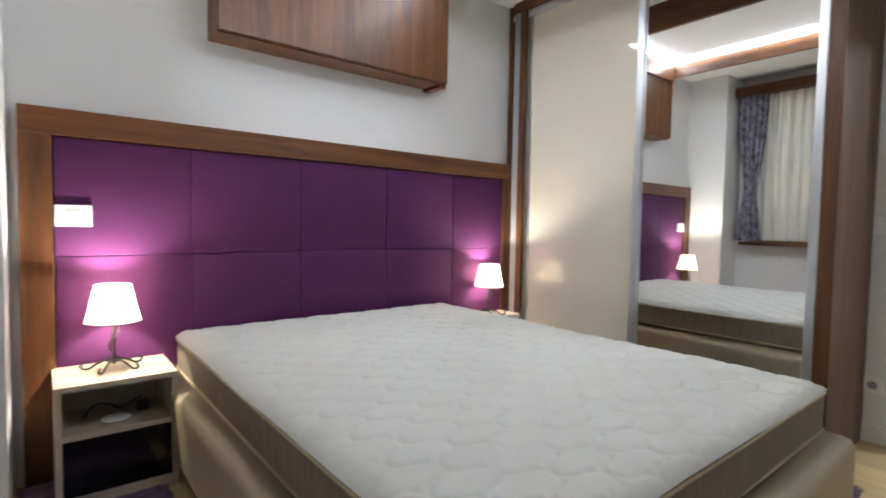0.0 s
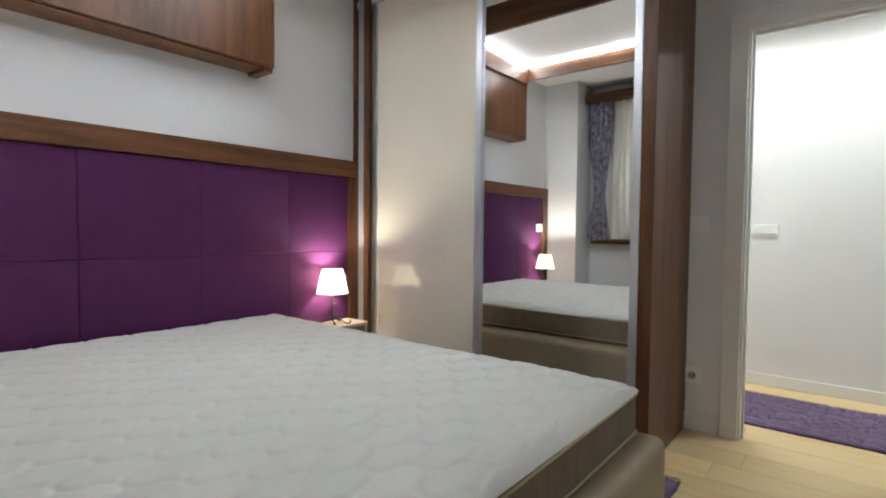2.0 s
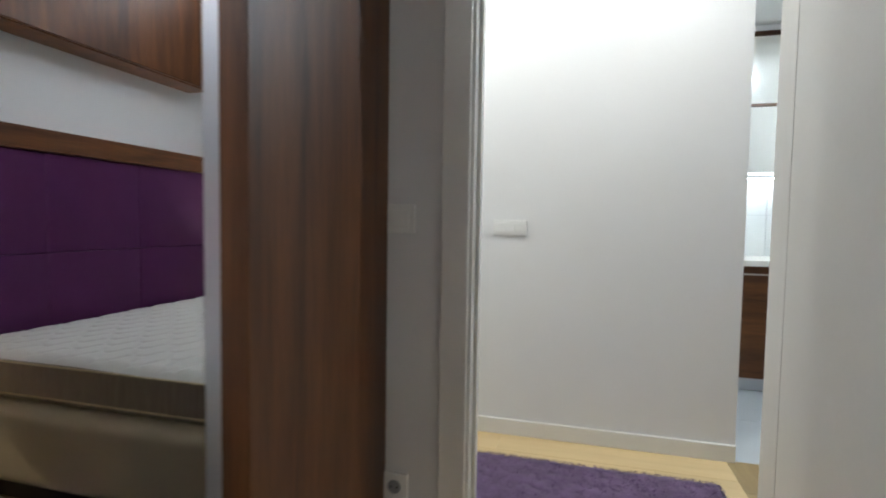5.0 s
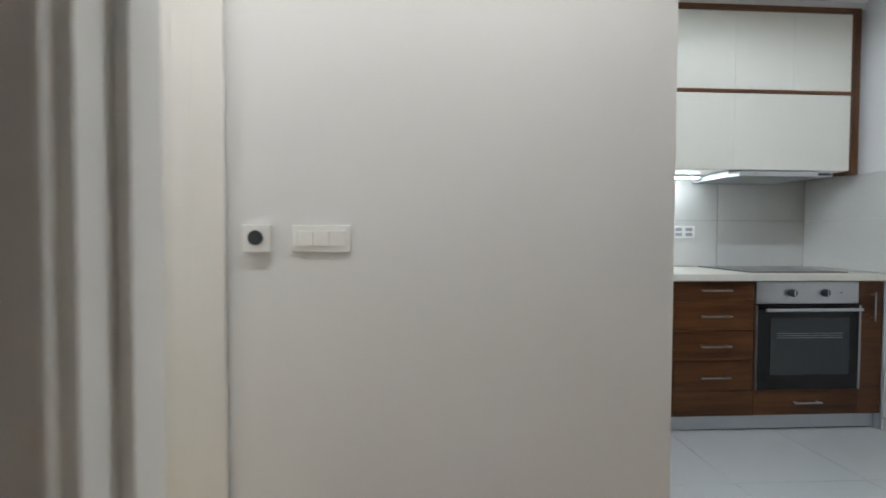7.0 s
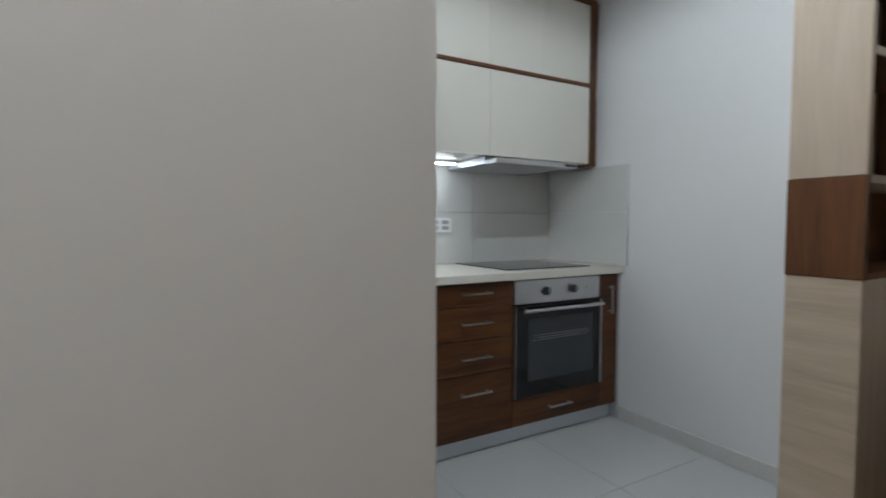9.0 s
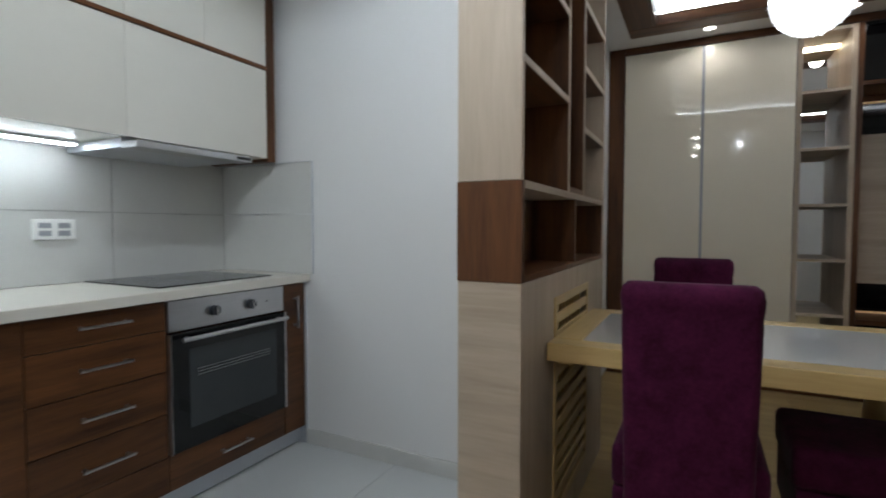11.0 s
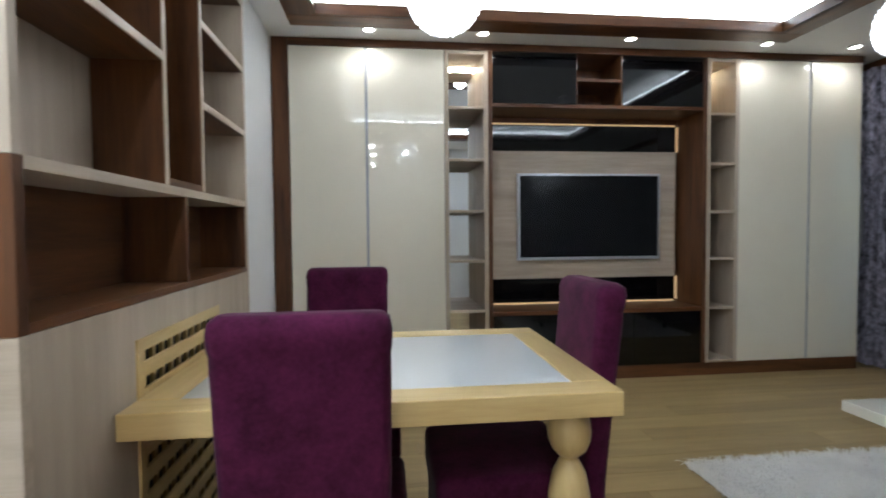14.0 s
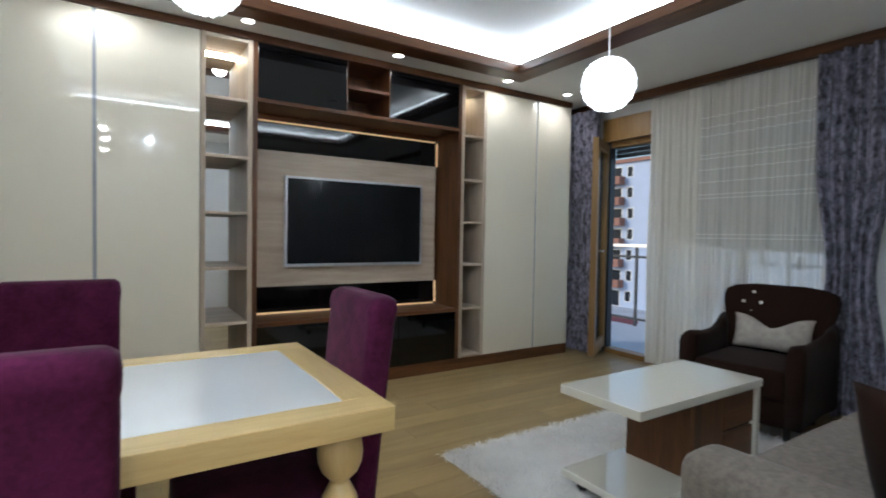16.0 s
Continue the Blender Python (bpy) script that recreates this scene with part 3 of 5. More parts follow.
def loop_path(x0, x1, y0, y1, z, r=0.03):
    pts = []
    for cx, cy, a0 in ((x1 - r, y1 - r, 0), (x0 + r, y1 - r, 90), (x0 + r, y0 + r, 180), (x1 - r, y0 + r, 270)):
        for k in range(4):
            a = radians(a0 + 30 * k)
            pts.append((cx + r * math.cos(a), cy + r * math.sin(a), z))
    return pts + pts[:1]


for zz in (0.412, 0.536):
    part("piping", tube(loop_path(MX0, MX1, MY0, MY1, zz), 0.004), M["piping"], mat_, smooth=True)


def pile_mesh(x0, x1, y0, y1, seed, count, w, lengths, heights, foot, mat):
    """Many thin bent strands standing on a rug's backing."""
    rnd = random.Random(seed)
    verts, faces = [], []
    for k in range(count):
        x, y = rnd.uniform(x0, x1), rnd.uniform(y0, y1)
        a, l = rnd.uniform(0, 6.28), rnd.uniform(*lengths)
        dx, dy = math.cos(a), math.sin(a)
        h = foot + rnd.uniform(*heights)
        b = len(verts)
        verts += [(x - dy * w, y + dx * w, foot), (x + dy * w, y - dx * w, foot), (x + dx * l * 0.5 + dy * w, y + dy * l * 0.5 - dx * w, h), (x + dx * l * 0.5 - dy * w, y + dy * l * 0.5 + dx * w, h), (x + dx * l, y + dy * l, foot + (h - foot) * 0.75)]
        faces += [(b, b + 1, b + 2, b + 3), (b + 3, b + 2, b + 4)]
    me = bpy.data.meshes.new("pile")
    me.from_pydata(verts, [], faces)
    me.materials.append(mat)
    return me


def pile_on(owner, me):
    """Strands as one uncountable part of their rug."""
    pl = new("pile", me)
    pl.parent = owner
    pl.data.transform(Matrix.Translation(-Vector(owner.location)))
    tagged(pl, kind="stuff")


def rug(name, x0, x1, y0, y1, label, category="rug", h=0.012, seed=1, mat="rug"):
    rnd = random.Random(seed)
    nx, ny = max(8, int((x1 - x0) / 0.02)), max(8, int((y1 - y0) / 0.02))
    bm = bmesh.new()
    rows = []
    for j in range(ny + 1):
        row = []
        for i in range(nx + 1):
            x, y = x0 + (x1 - x0) * i / nx, y0 + (y1 - y0) * j / ny
            edge = i in (0, nx) or j in (0, ny)
            row.append(bm.verts.new((x + rnd.uniform(-0.004, 0.004), y + rnd.uniform(-0.004, 0.004), 0.001 if edge else h + rnd.uniform(-0.003, 0.003))))
        rows.append(row)
    for j in range(ny):
        for i in range(nx):
            bm.faces.new((rows[j][i], rows[j][i + 1], rows[j + 1][i + 1], rows[j + 1][i]))
    bm.faces.new([rows[0][i] for i in range(nx, -1, -1)] + [rows[j][0] for j in range(1, ny + 1)] + [rows[ny][i] for i in range(1, nx + 1)] + [rows[j][nx] for j in range(ny - 1, 0, -1)])
    bmesh.ops.recalc_face_normals(bm, faces=bm.faces[:])
    e = solid(name, bm, M[mat], label, category, "purple rugs", True)
    pile_on(e, pile_mesh(x0, x1, y0, y1, seed + 20, int(26000 * (x1 - x0) * (y1 - y0)), 0.0016, (0.005, 0.013), (0.002, 0.006), h - 0.003, M[mat]))
    return e


rug("bedside_rug", 3.00, 3.545, -0.06, 1.55, "purple pile runner lying between bed and wardrobe", seed=2)
rug("bedside_rug", 0.81, 1.285, 0.2, 1.995, "purple pile runner lying beside the bed", seed=3)
rug("hall_rug", 4.465, 5.112, -1.07, 0.06, "worn purple pile rug lying in the hall", seed=4)

# overhead cabinet
ohc = thing("overhead_cabinet", 2.2, 1.98, 1.91, "walnut wall cabinet hung high above the headboard", "wall cabinet")
part("body", box(1.535, 2.86, 1.905, 2.07, 1.925, CB, 0.002), M["walnut"], ohc)
for a, b in ((1.538, 2.857),):
    part("door", box(a, b, 1.886, 1.904, 1.932, CB - 0.125, 0.002), M["walnut"], ohc)
part("bottom_rail", box(2.80, 2.855, 1.90, 2.06, 1.905, 1.9245, 0.002), M["walnut_x"], ohc)

# walnut-framed light field on the bedroom ceiling
FY, FH = 0.05, 0.19
fr = thing("ceiling_frame", 2.2, 0.9, CB - FH, "walnut ceiling frame with a hidden white light strip", "ceiling frame")
part("board", box(1.535, 1.565, FY, 1.885, CB - 0.15, CB, 0.002), M["walnut_y"], fr)
part("board", box(2.83, 2.86, FY, 1.885, CB - FH, CB, 0.002), M["walnut_y"], fr)
part("board", box(1.566, 2.829, 1.855, 1.885, CB - FH, CB, 0.002), M["walnut_x"], fr)
part("board", box(1.566, 2.829, FY, FY + 0.03, CB - FH, CB, 0.002), M["walnut_x"], fr)
part("light_strip", box(1.567, 1.585, FY + 0.04, 1.84, CB - 0.034, CB - 0.018), M["led_bed"], fr, "glowing white strip")
part("light_strip", box(2.81, 2.828, FY + 0.04, 1.84, CB - 0.034, CB - 0.018), M["led_bed"], fr, "glowing white strip")
part("light_strip", box(1.60, 2.79, 1.837, 1.853, CB - 0.034, CB - 0.018), M["led_bed"], fr, "glowing white strip")
part("light_strip", box(1.60, 2.79, FY + 0.032, FY + 0.048, CB - 0.034, CB - 0.018), M["led_bed"], fr, "glowing white strip")

# wardrobe with a cream and a mirror sliding door
WF = 3.548
wd = thing("wardrobe", 3.9, 1.05, 0, "fitted walnut wardrobe with one cream and one mirrored sliding door", "wardrobe")
part("side_panel", box(WF, 4.20, 0.085, 0.145, 0, CB, 0.002), M["walnut"], wd)
part("side_panel", box(3.575, 4.20, 2.03, 2.068, 0, CB, 0.002), M["walnut"], wd)
part("filler", box(WF + 0.012, WF + 0.026, 1.936, 1.998, 0, CB - 0.07), M["greyplastic"], wd, "grey filler strip beside the headboard")
part("front_post", box(WF, WF + 0.026, 1.890, 1.935, 0, CB - 0.07, 0.002), M["walnut"], wd)
part("pelmet", box(WF, WF + 0.025, 0.146, 1.998, CB - 0.068, CB - 0.001, 0.002), M["walnut_y"], wd)
part("back", box(4.185, 4.199, 0.146, 2.029, 0.01, CB - 0.01), M["oak"], wd)
part("top_rail", box(WF + 0.026, WF + 0.12, 0.147, 2.027, CB - 0.11, CB - 0.07), M["alu"], wd)
part("plinth", box(WF + 0.015, WF + 0.04, 0.147, 1.998, 0, 0.045), M["alu"], wd)
cd = part("sliding_door", box(3.606, 3.626, 1.035, 1.915, 0.05, CB - 0.1), M["cream_door"], wd, "glossy cream sliding door")
part("stile", box(3.598, 3.632, 1.862, 1.888, 0.046, CB - 0.1, 0.004), M["alu"], cd, "satin aluminium stile")
md = part("sliding_door", box(3.575, 3.587, 0.185, 1.005, 0.05, CB - 0.1), M["mirror"], wd, "full height mirrored sliding door")
part("stile", box(3.556, 3.592, 1.002, 1.045, 0.046, CB - 0.1, 0.005), M["alu"], md, "satin aluminium stile")
part("stile", box(3.556, 3.592, 0.148, 0.187, 0.046, CB - 0.1, 0.005), M["alu"], md, "satin aluminium stile")


# switches and sockets
def switch_plate(name, x, y, z, w, h, face, label, rockers=1, socket=False):
    """A wall plate proud of the wall at x (face -1: it looks towards -x)."""
    e = thing(name, x, y, z - h / 2, label, "socket" if socket else "switch")
    part("plate", box(x, x + face * 0.012, y - w / 2, y + w / 2, z - h / 2, z + h / 2, 0.003), M["plastic"], e)
    if socket:
        part("well", rod((x + face * 0.0122, y, z), (x + face * 0.0132, y, z), 0.021, 20), M["greyplastic"], e)
        for dy in (-0.009, 0.009):
            part("contact", rod((x + face * 0.0133, y + dy, z), (x + face * 0.0145, y + dy, z), 0.003), M["iron"], e)
    else:
        rw = (w - 0.03) / rockers
        for k in range(rockers):
            ya = y - w / 2 + 0.015 + k * rw
            part("rocker", box(x + face * 0.0122, x + face * 0.017, ya + 0.0008, ya + rw - 0.0008, z - h * 0.29, z + h * 0.29, 0.002), M["plastic"], e)
    return e


switch_plate("light_switch", 4.20, 0.04, 1.105, 0.085, 0.085, -1, "white single light switch by the bedroom door")
switch_plate("wall_socket", 4.20, 0.052, 0.295, 0.083, 0.083, -1, "white wall socket low beside the wardrobe", socket=True)
switch_plate("light_switch", 5.37, -0.122, 1.075, 0.17, 0.078, -1, "wide white three-gang light switch on the hall wall", 3)
th = thing("thermostat", 5.37, 0.062, 1.03, "white wall thermostat with a round dark dial", "thermostat")
part("body", box(5.345, 5.37, 0.022, 0.100, 1.035, 1.115, 0.004), M["plastic"], th)
part("dial", rod((5.338, 0.062, 1.077), (5.3445, 0.062, 1.077), 0.021, 28), M["darkmetal"], th, "round dark grey dial")

# bedroom window in its recess
wnd = structure("window_1", join(box(0.34, 0.40, 0.25, 0.31, 0.95, 2.36), box(0.34, 0.40, 1.56, 1.62, 0.95, 2.36), box(0.34, 0.40, 0.31, 1.56, 0.95, 1.01), box(0.34, 0.40, 0.31, 1.56, 2.30, 2.36), box(0.34, 0.40, 0.90, 0.97, 1.01, 2.30)), M["goldwood"], "brown wooden bedroom window", "window")
for a, b in ((0.312, 0.898), (0.972, 1.558)):
    pn = part("pane", box(0.366, 0.372, a, b, 1.012, 2.298), M["glass"], wnd)
    pn.visible_shadow = False
part("sill", box(0.42, 0.56, 0.25, 1.62, 0.915, 0.95, 0.004), M["walnut_y"], wnd)
for k in range(28):
    part("shutter_slat", box(0.305, 0.320, 0.25, 1.62, 0.951 + k * 0.0502, 0.951 + k * 0.0502 + 0.047, 0.004, 1), M["alu"], wnd)
solid("curtain_pelmet", box(0.43, 0.62, 0.1, 1.685, 2.44, 2.53, 0.003), M["walnut_y"], "walnut pelmet above the bedroom window", "pelmet")


def drape(name, x, y0, y1, z0, z1, folds, depth, mat, label, waist=None, bands=(), group="curtains", ny=None):
    """Hanging cloth in the plane x, gathered in folds; waist=(height, share) where it is tied."""
    rnd = random.Random(int(y0 * 100) + folds)
    ph = [rnd.uniform(0.7, 1.3) for _ in range(folds + 2)]
    n, rows = folds * 8, 40
    yc = (y0 + y1) / 2
    verts, faces = [], []
    for r in range(rows + 1):
        z = z0 + (z1 - z0) * r / rows
        s_ = 1.0
        if waist:
            s_ = 1 - (1 - waist[1]) * math.exp(-((z - waist[0]) / waist[2]) ** 2)
        for i in range(n + 1):
            u = i / n
            y = yc + (y0 + (y1 - y0) * u - yc) * s_ + (waist[3] * (1 - s_) if waist else 0) + 0.004 * math.sin(r * 0.25 + i * 0.5)
            d = depth * ph[int(u * folds)] * math.sin(2 * math.pi * u * folds + 0.35 * math.sin(z * 2.1 + i * 0.07))
            d += 0.3 * depth * math.sin(2 * math.pi * u * folds * 0.47 + 1.3)
            verts.append((x + d, y, z))
    for r in range(rows):
        for i in range(n):
            a = r * (n + 1) + i
            faces.append((a, a + 1, a + n + 2, a + n + 1))
    e = thing(name, x, yc, z0, label, "curtain", group)

    def strip(nm, ra, rb, m, off):
        me = bpy.data.meshes.new("t")
        me.from_pydata([(v[0] + off, v[1], v[2]) for v in verts], [], [f for k, f in enumerate(faces) if ra <= k // n < rb])
        bm = bmesh.new()
        bm.from_mesh(me)
        bpy.data.meshes.remove(me)
        bmesh.ops.delete(bm, geom=[v for v in bm.verts if not v.link_faces], context="VERTS")
        return part(nm, bm, m, e, smooth=True)
    strip("cloth", 0, rows, mat, 0)
    for zb in bands:
        # woven bands: narrow ribbons just proud of the cloth
        def at(i, z):
            r = (z - z0) / (z1 - z0) * rows
            k = min(int(r), rows - 1)
            f = r - k
            p, q = verts[k * (n + 1) + i], verts[(k + 1) * (n + 1) + i]
            return (p[0] * (1 - f) + q[0] * f + 0.003, p[1] * (1 - f) + q[1] * f, z)
        part("woven_band", rings_mesh([[at(i, zb) for i in range(n + 1)], [at(i, zb + 0.009) for i in range(n + 1)]], False), M["sheerband"], e, smooth=True)
    return e


drape("window_curtain", 0.585, 1.38, 1.665, 0.96, 2.44, 5, 0.022, M["damask"], "grey violet patterned curtain tied beside the bedroom window", (1.5, 0.5, 0.4, 0.0), group="bedroom curtains")
drape("sheer_curtain", 0.50, 0.15, 1.55, 0.97, 2.44, 16, 0.02, M["sheer"], "ivory sheer curtain over the bedroom window", bands=(1.32, 1.36, 1.60, 1.64, 1.90), group="bedroom curtains")

# ---- bathroom seen through its doorway ----
tub = thing("bathtub", 7.1, 0.9, 0, "white built-in bathtub with a panelled front", "bathtub")
rim = join(box(6.74, 6.80, 0.16, 2.06, 0.54, 0.60, 0.012), box(7.42, 7.48, 0.16, 2.06, 0.54, 0.60, 0.012), box(6.80, 7.42, 0.16, 0.24, 0.54, 0.60, 0.012), box(6.80, 7.42, 1.98, 2.06, 0.54, 0.60, 0.012))
part("rim", rim, M["tub"], tub, smooth=False)
part("basin", join(box(6.81, 7.41, 0.25, 1.97, 0.20, 0.22), box(6.80, 6.81, 0.25, 1.97, 0.2, 0.56), box(7.41, 7.42, 0.25, 1.97, 0.2, 0.56), box(6.8, 7.42, 0.24, 0.25, 0.2, 0.56), box(6.8, 7.42, 1.97, 1.98, 0.2, 0.56)), M["tub"], tub)
for z0, z1 in ((0.0, 0.175), (0.178, 0.455), (0.458, 0.538)):
    for k in range(2):
        part("front_tile", box(6.765, 6.785, 0.16 + k * 0.95, 1.108 + k * 0.95, z0, z1, 0.002), M["bathtile"], tub)
bt = structure("wall_tiling", box(7.468, 7.472, -1.09, 2.07, 0.0, CL), M["grout"], "pale blue-white wall tiles over the bathtub", "wall")
for k in range(8):
    for j in range(4):
        y0 = -0.5 + j * 0.65
        part("tile", box(7.46, 7.4675, y0, y0 + 0.647, 0.6 + k * 0.25, 0.847 + k * 0.25, 0.001), M["bathtile"], bt)
scr = thing("bath_screen", 7.0, 0.55, 0.6, "clear glass bath screen on small steel hinges", "bath screen")
part("pane", box(6.80, 7.45, 0.985, 0.991, 0.62, 1.95), M["glass"], scr)
for zz in (0.95, 1.28):
    part("hinge", box(6.79, 6.84, 0.975, 1.0, zz, zz + 0.035, 0.003), M["chrome"], scr)
bn = thing("pedal_bin", 6.63, 1.52, 0, "brushed steel pedal bin with a black lid", "bin")
part("body", lathe([(0.095, 0.02), (0.1, 0.025), (0.1, 0.26), (0.095, 0.265)], 6.63, 1.52, 0, 28), M["steel"], bn, smooth=True)
part("lid", lathe([(0.102, 0.265), (0.102, 0.28), (0.08, 0.30), (0.0, 0.305)], 6.63, 1.52, 0, 28), M["iron"], bn, smooth=True)
part("base_ring", lathe([(0.105, 0.0), (0.105, 0.02), (0.09, 0.02)], 6.63, 1.52, 0, 28), M["iron"], bn)

# ---- kitchen ----
KX, KW = 6.495, 7.10       # cabinet fronts, back wall


def bar_handle(x, y0, y1, z0, z1, parent):
    if y1 - y0 > z1 - z0:
        bm = join(box(x - 0.030, x - 0.022, y0, y1, z0, z1, 0.002), box(x - 0.024, x, y0 + 0.01, y0 + 0.018, z0, z1), box(x - 0.024, x, y1 - 0.018, y1 - 0.01, z0, z1))
    else:
        bm = join(box(x - 0.030, x - 0.022, y0, y1, z0, z1, 0.002), box(x - 0.024, x, y0, y1, z0 + 0.01, z0 + 0.018), box(x - 0.024, x, y0, y1, z1 - 0.018, z1 - 0.01))
    part("handle", bm, M["steel"], parent, "brushed steel bar handle")


def base_unit(name, y0, y1, fronts, label):
    """A floor unit between y0 and y1; fronts: rows (z0, z1, handle height or side)."""
    e = thing(name, (KX + KW) / 2, (y0 + y1) / 2, 0, label, "kitchen cabinet", "kitchen floor units")
    part("body", box(KX + 0.02, KW, y0 + 0.001, y1 - 0.001, 0.10, 0.838), M["walnut"], e)
    for z0, z1, hnd in fronts:
        f = part("front", box(KX, KX + 0.019, y0 + 0.0015, y1 - 0.0015, z0 + 0.0015, z1 - 0.0015, 0.0015), M["walnut_y"], e)
        c = (y0 + y1) / 2
        if isinstance(hnd, float):
            bar_handle(KX, c - 0.085, c + 0.085, hnd - 0.005, hnd + 0.004, f)
        elif hnd == "v":
            bar_handle(KX, c - 0.004, c + 0.004, z1 - 0.22, z1 - 0.06, f)
        elif hnd == "l":
            bar_handle(KX, y0 + 0.13, y0 + 0.30, z1 - 0.054, z1 - 0.045, f)
    return e


base_unit("drawer_unit", -2.265, -1.81, [(0.095, 0.235, ""), (0.235, 0.405, 0.315), (0.405, 0.568, 0.486), (0.568, 0.728, 0.650), (0.728, 0.838, 0.790)], "walnut-look kitchen unit with stacked drawers")
base_unit("cabinet_unit", -1.81, -1.215, [(0.095, 0.838, "l")], "walnut-look kitchen floor cabinet with one door")
base_unit("narrow_unit", -3.012, -2.872, [(0.095, 0.838, "v")], "narrow walnut-look kitchen cabinet beside the oven")
ou = thing("oven_unit", 6.8, -2.57, 0, "walnut-look kitchen unit holding the built-in oven", "kitchen cabinet", "kitchen floor units")
part("body", box(KX + 0.025, KW, -2.870, -2.267, 0.10, 0.838), M["walnut"], ou)
of = part("front", box(KX, KX + 0.019, -2.8695, -2.2675, 0.097, 0.238, 0.0015), M["walnut_y"], ou)
bar_handle(KX, -2.65, -2.49, 0.165, 0.173, of)
ov = thing("oven", 6.5, -2.57, 0.24, "built-in steel and black glass oven under the hob", "oven")
part("control_panel", box(KX - 0.004, KX + 0.022, -2.865, -2.271, 0.715, 0.835, 0.002), M["steel"], ov)
dr = part("door", box(KX - 0.018, KX + 0.022, -2.865, -2.271, 0.243, 0.708, 0.003), M["black"], ov, "black glass oven door")
part("window", box(KX - 0.0205, KX - 0.0182, -2.80, -2.345, 0.325, 0.64), M["ovenglass"], dr, "dark oven window")
part("handle", join(rod((KX - 0.055, -2.84, 0.687), (KX - 0.055, -2.296, 0.687), 0.009), rod((KX - 0.055, -2.81, 0.687), (KX - 0.018, -2.81, 0.687), 0.006), rod((KX - 0.055, -2.33, 0.687), (KX - 0.018, -2.33, 0.687), 0.006)), M["steel"], dr, "steel bar handle")
part("edge_trim", box(KX - 0.0195, KX + 0.02, -2.270, -2.2665, 0.243, 0.708), M["steel"], ov)
part("edge_trim", box(KX - 0.0215, KX - 0.0185, -2.865, -2.855, 0.243, 0.708), M["steel"], ov)
for ky in (-2.47, -2.66):
    kb = part("knob", rod((KX - 0.026, ky, 0.775), (KX - 0.0045, ky, 0.775), 0.021, 20), M["darkmetal"], ov, "dark turning knob")
    part("pointer", box(KX - 0.034, KX - 0.026, ky - 0.003, ky + 0.003, 0.758, 0.792), M["chrome"], kb)
part("lamp", rod((KX - 0.0065, -2.76, 0.775), (KX - 0.0042, -2.76, 0.775), 0.004, 10), M["iron"], ov)
for k in range(3):
    part("rack_bar", rod((KX - 0.0212, -2.76, 0.53 + k * 0.012), (KX - 0.0212, -2.38, 0.53 + k * 0.012), 0.0012, 6), M["steel"], dr)
solid("kitchen_plinth", box(KX + 0.04, KX + 0.052, -3.012, -1.215, 0.009, 0.092, 0.001), M["alu"], "brushed aluminium kitchen plinth", "plinth")
solid("end_panel", box(KX - 0.003, KX + 0.05, -3.029, -3.0135, 0.0, 0.84, 0.001), M["alu"], "narrow aluminium filler beside the wall", "filler")
solid("worktop", box(KX - 0.03, KW - 0.001, -3.028, -1.2, 0.842, 0.88, 0.004), M["worktop"], "cream kitchen worktop over the floor units", "worktop")
hob = thing("hob", 6.83, -2.57, 0.88, "black glass ceramic hob set in the worktop", "hob")
part("glass", box(6.56, 7.07, -2.86, -2.28, 0.8802, 0.886, 0.002), M["black"], hob)
for hx, hy, hr in ((6.70, -2.42, 0.075), (6.70, -2.72, 0.09), (6.94, -2.42, 0.09), (6.94, -2.72, 0.075)):
    part("zone_ring", lathe([(hr, 0), (hr + 0.003, 0), (hr + 0.003, 0.0006), (hr, 0.0006), (hr, 0)], hx, hy, 0.8862, 32, False), M["greyplastic"], hob)
# splash tiles
sb = structure("splashback", box(KW - 0.006, KW - 0.001, -3.028, -1.2, 0.881, 1.45), M["grout"], "pale grey tiled kitchen splashback", "splashback")
for j in range(3):
    y1 = -3.018 + j * 0.603
    for z0, z1 in ((0.883, 1.185), (1.188, 1.45)):
        part("tile", box(KW - 0.014, KW - 0.0062, y1, y1 + 0.600, z0, z1, 0.001), M["splash"], sb)
for z0, z1 in ((0.883, 1.185), (1.188, 1.45)):
    part("tile", box(6.445, KW - 0.015, -3.0295, -3.020, z0, z1, 0.001), M["splash"], sb)
part("edge_profile", box(6.441, 6.4445, -3.0295, -3.019, 0.881, 1.452), M["alu"], sb)
part("top_profile", box(6.445, KW - 0.015, -3.0295, -3.019, 1.4505, 1.453), M["alu"], sb)
# wall units
UX = 6.665
up = thing("wall_cabinets_frame", 6.9, -2.1, 1.455, "walnut frame round the kitchen wall cabinets", "cabinet frame")
part("side", box(UX - 0.012, KW - 0.016, -2.988, -2.945, 1.453, 2.405, 0.002), M["walnut"], up)
part("top", box(UX - 0.012, KW, -2.944, -1.2, 2.375, 2.405, 0.002), M["walnut_y"], up)
part("middle", box(UX - 0.010, KW, -2.944, -1.2, 1.909, 1.927, 0.002), M["walnut_y"], up)


def wall_unit(y0, y1, z0, z1):
    e = thing("wall_cabinet", 6.88, (y0 + y1) / 2, z0, "cream fronted kitchen wall cabinet without handle", "kitchen cabinet", "kitchen wall cabinets")
    part("body", box(UX + 0.022, KW - 0.016, y0 + 0.001, y1 - 0.001, z0 + 0.001, z1 - 0.001), M["cream_satin"], e)
    part("door", box(UX, UX + 0.02, y0 + 0.0007, y1 - 0.0007, z0 + 0.001, z1 - 0.001, 0.0008), M["cream_kitchen"], e)


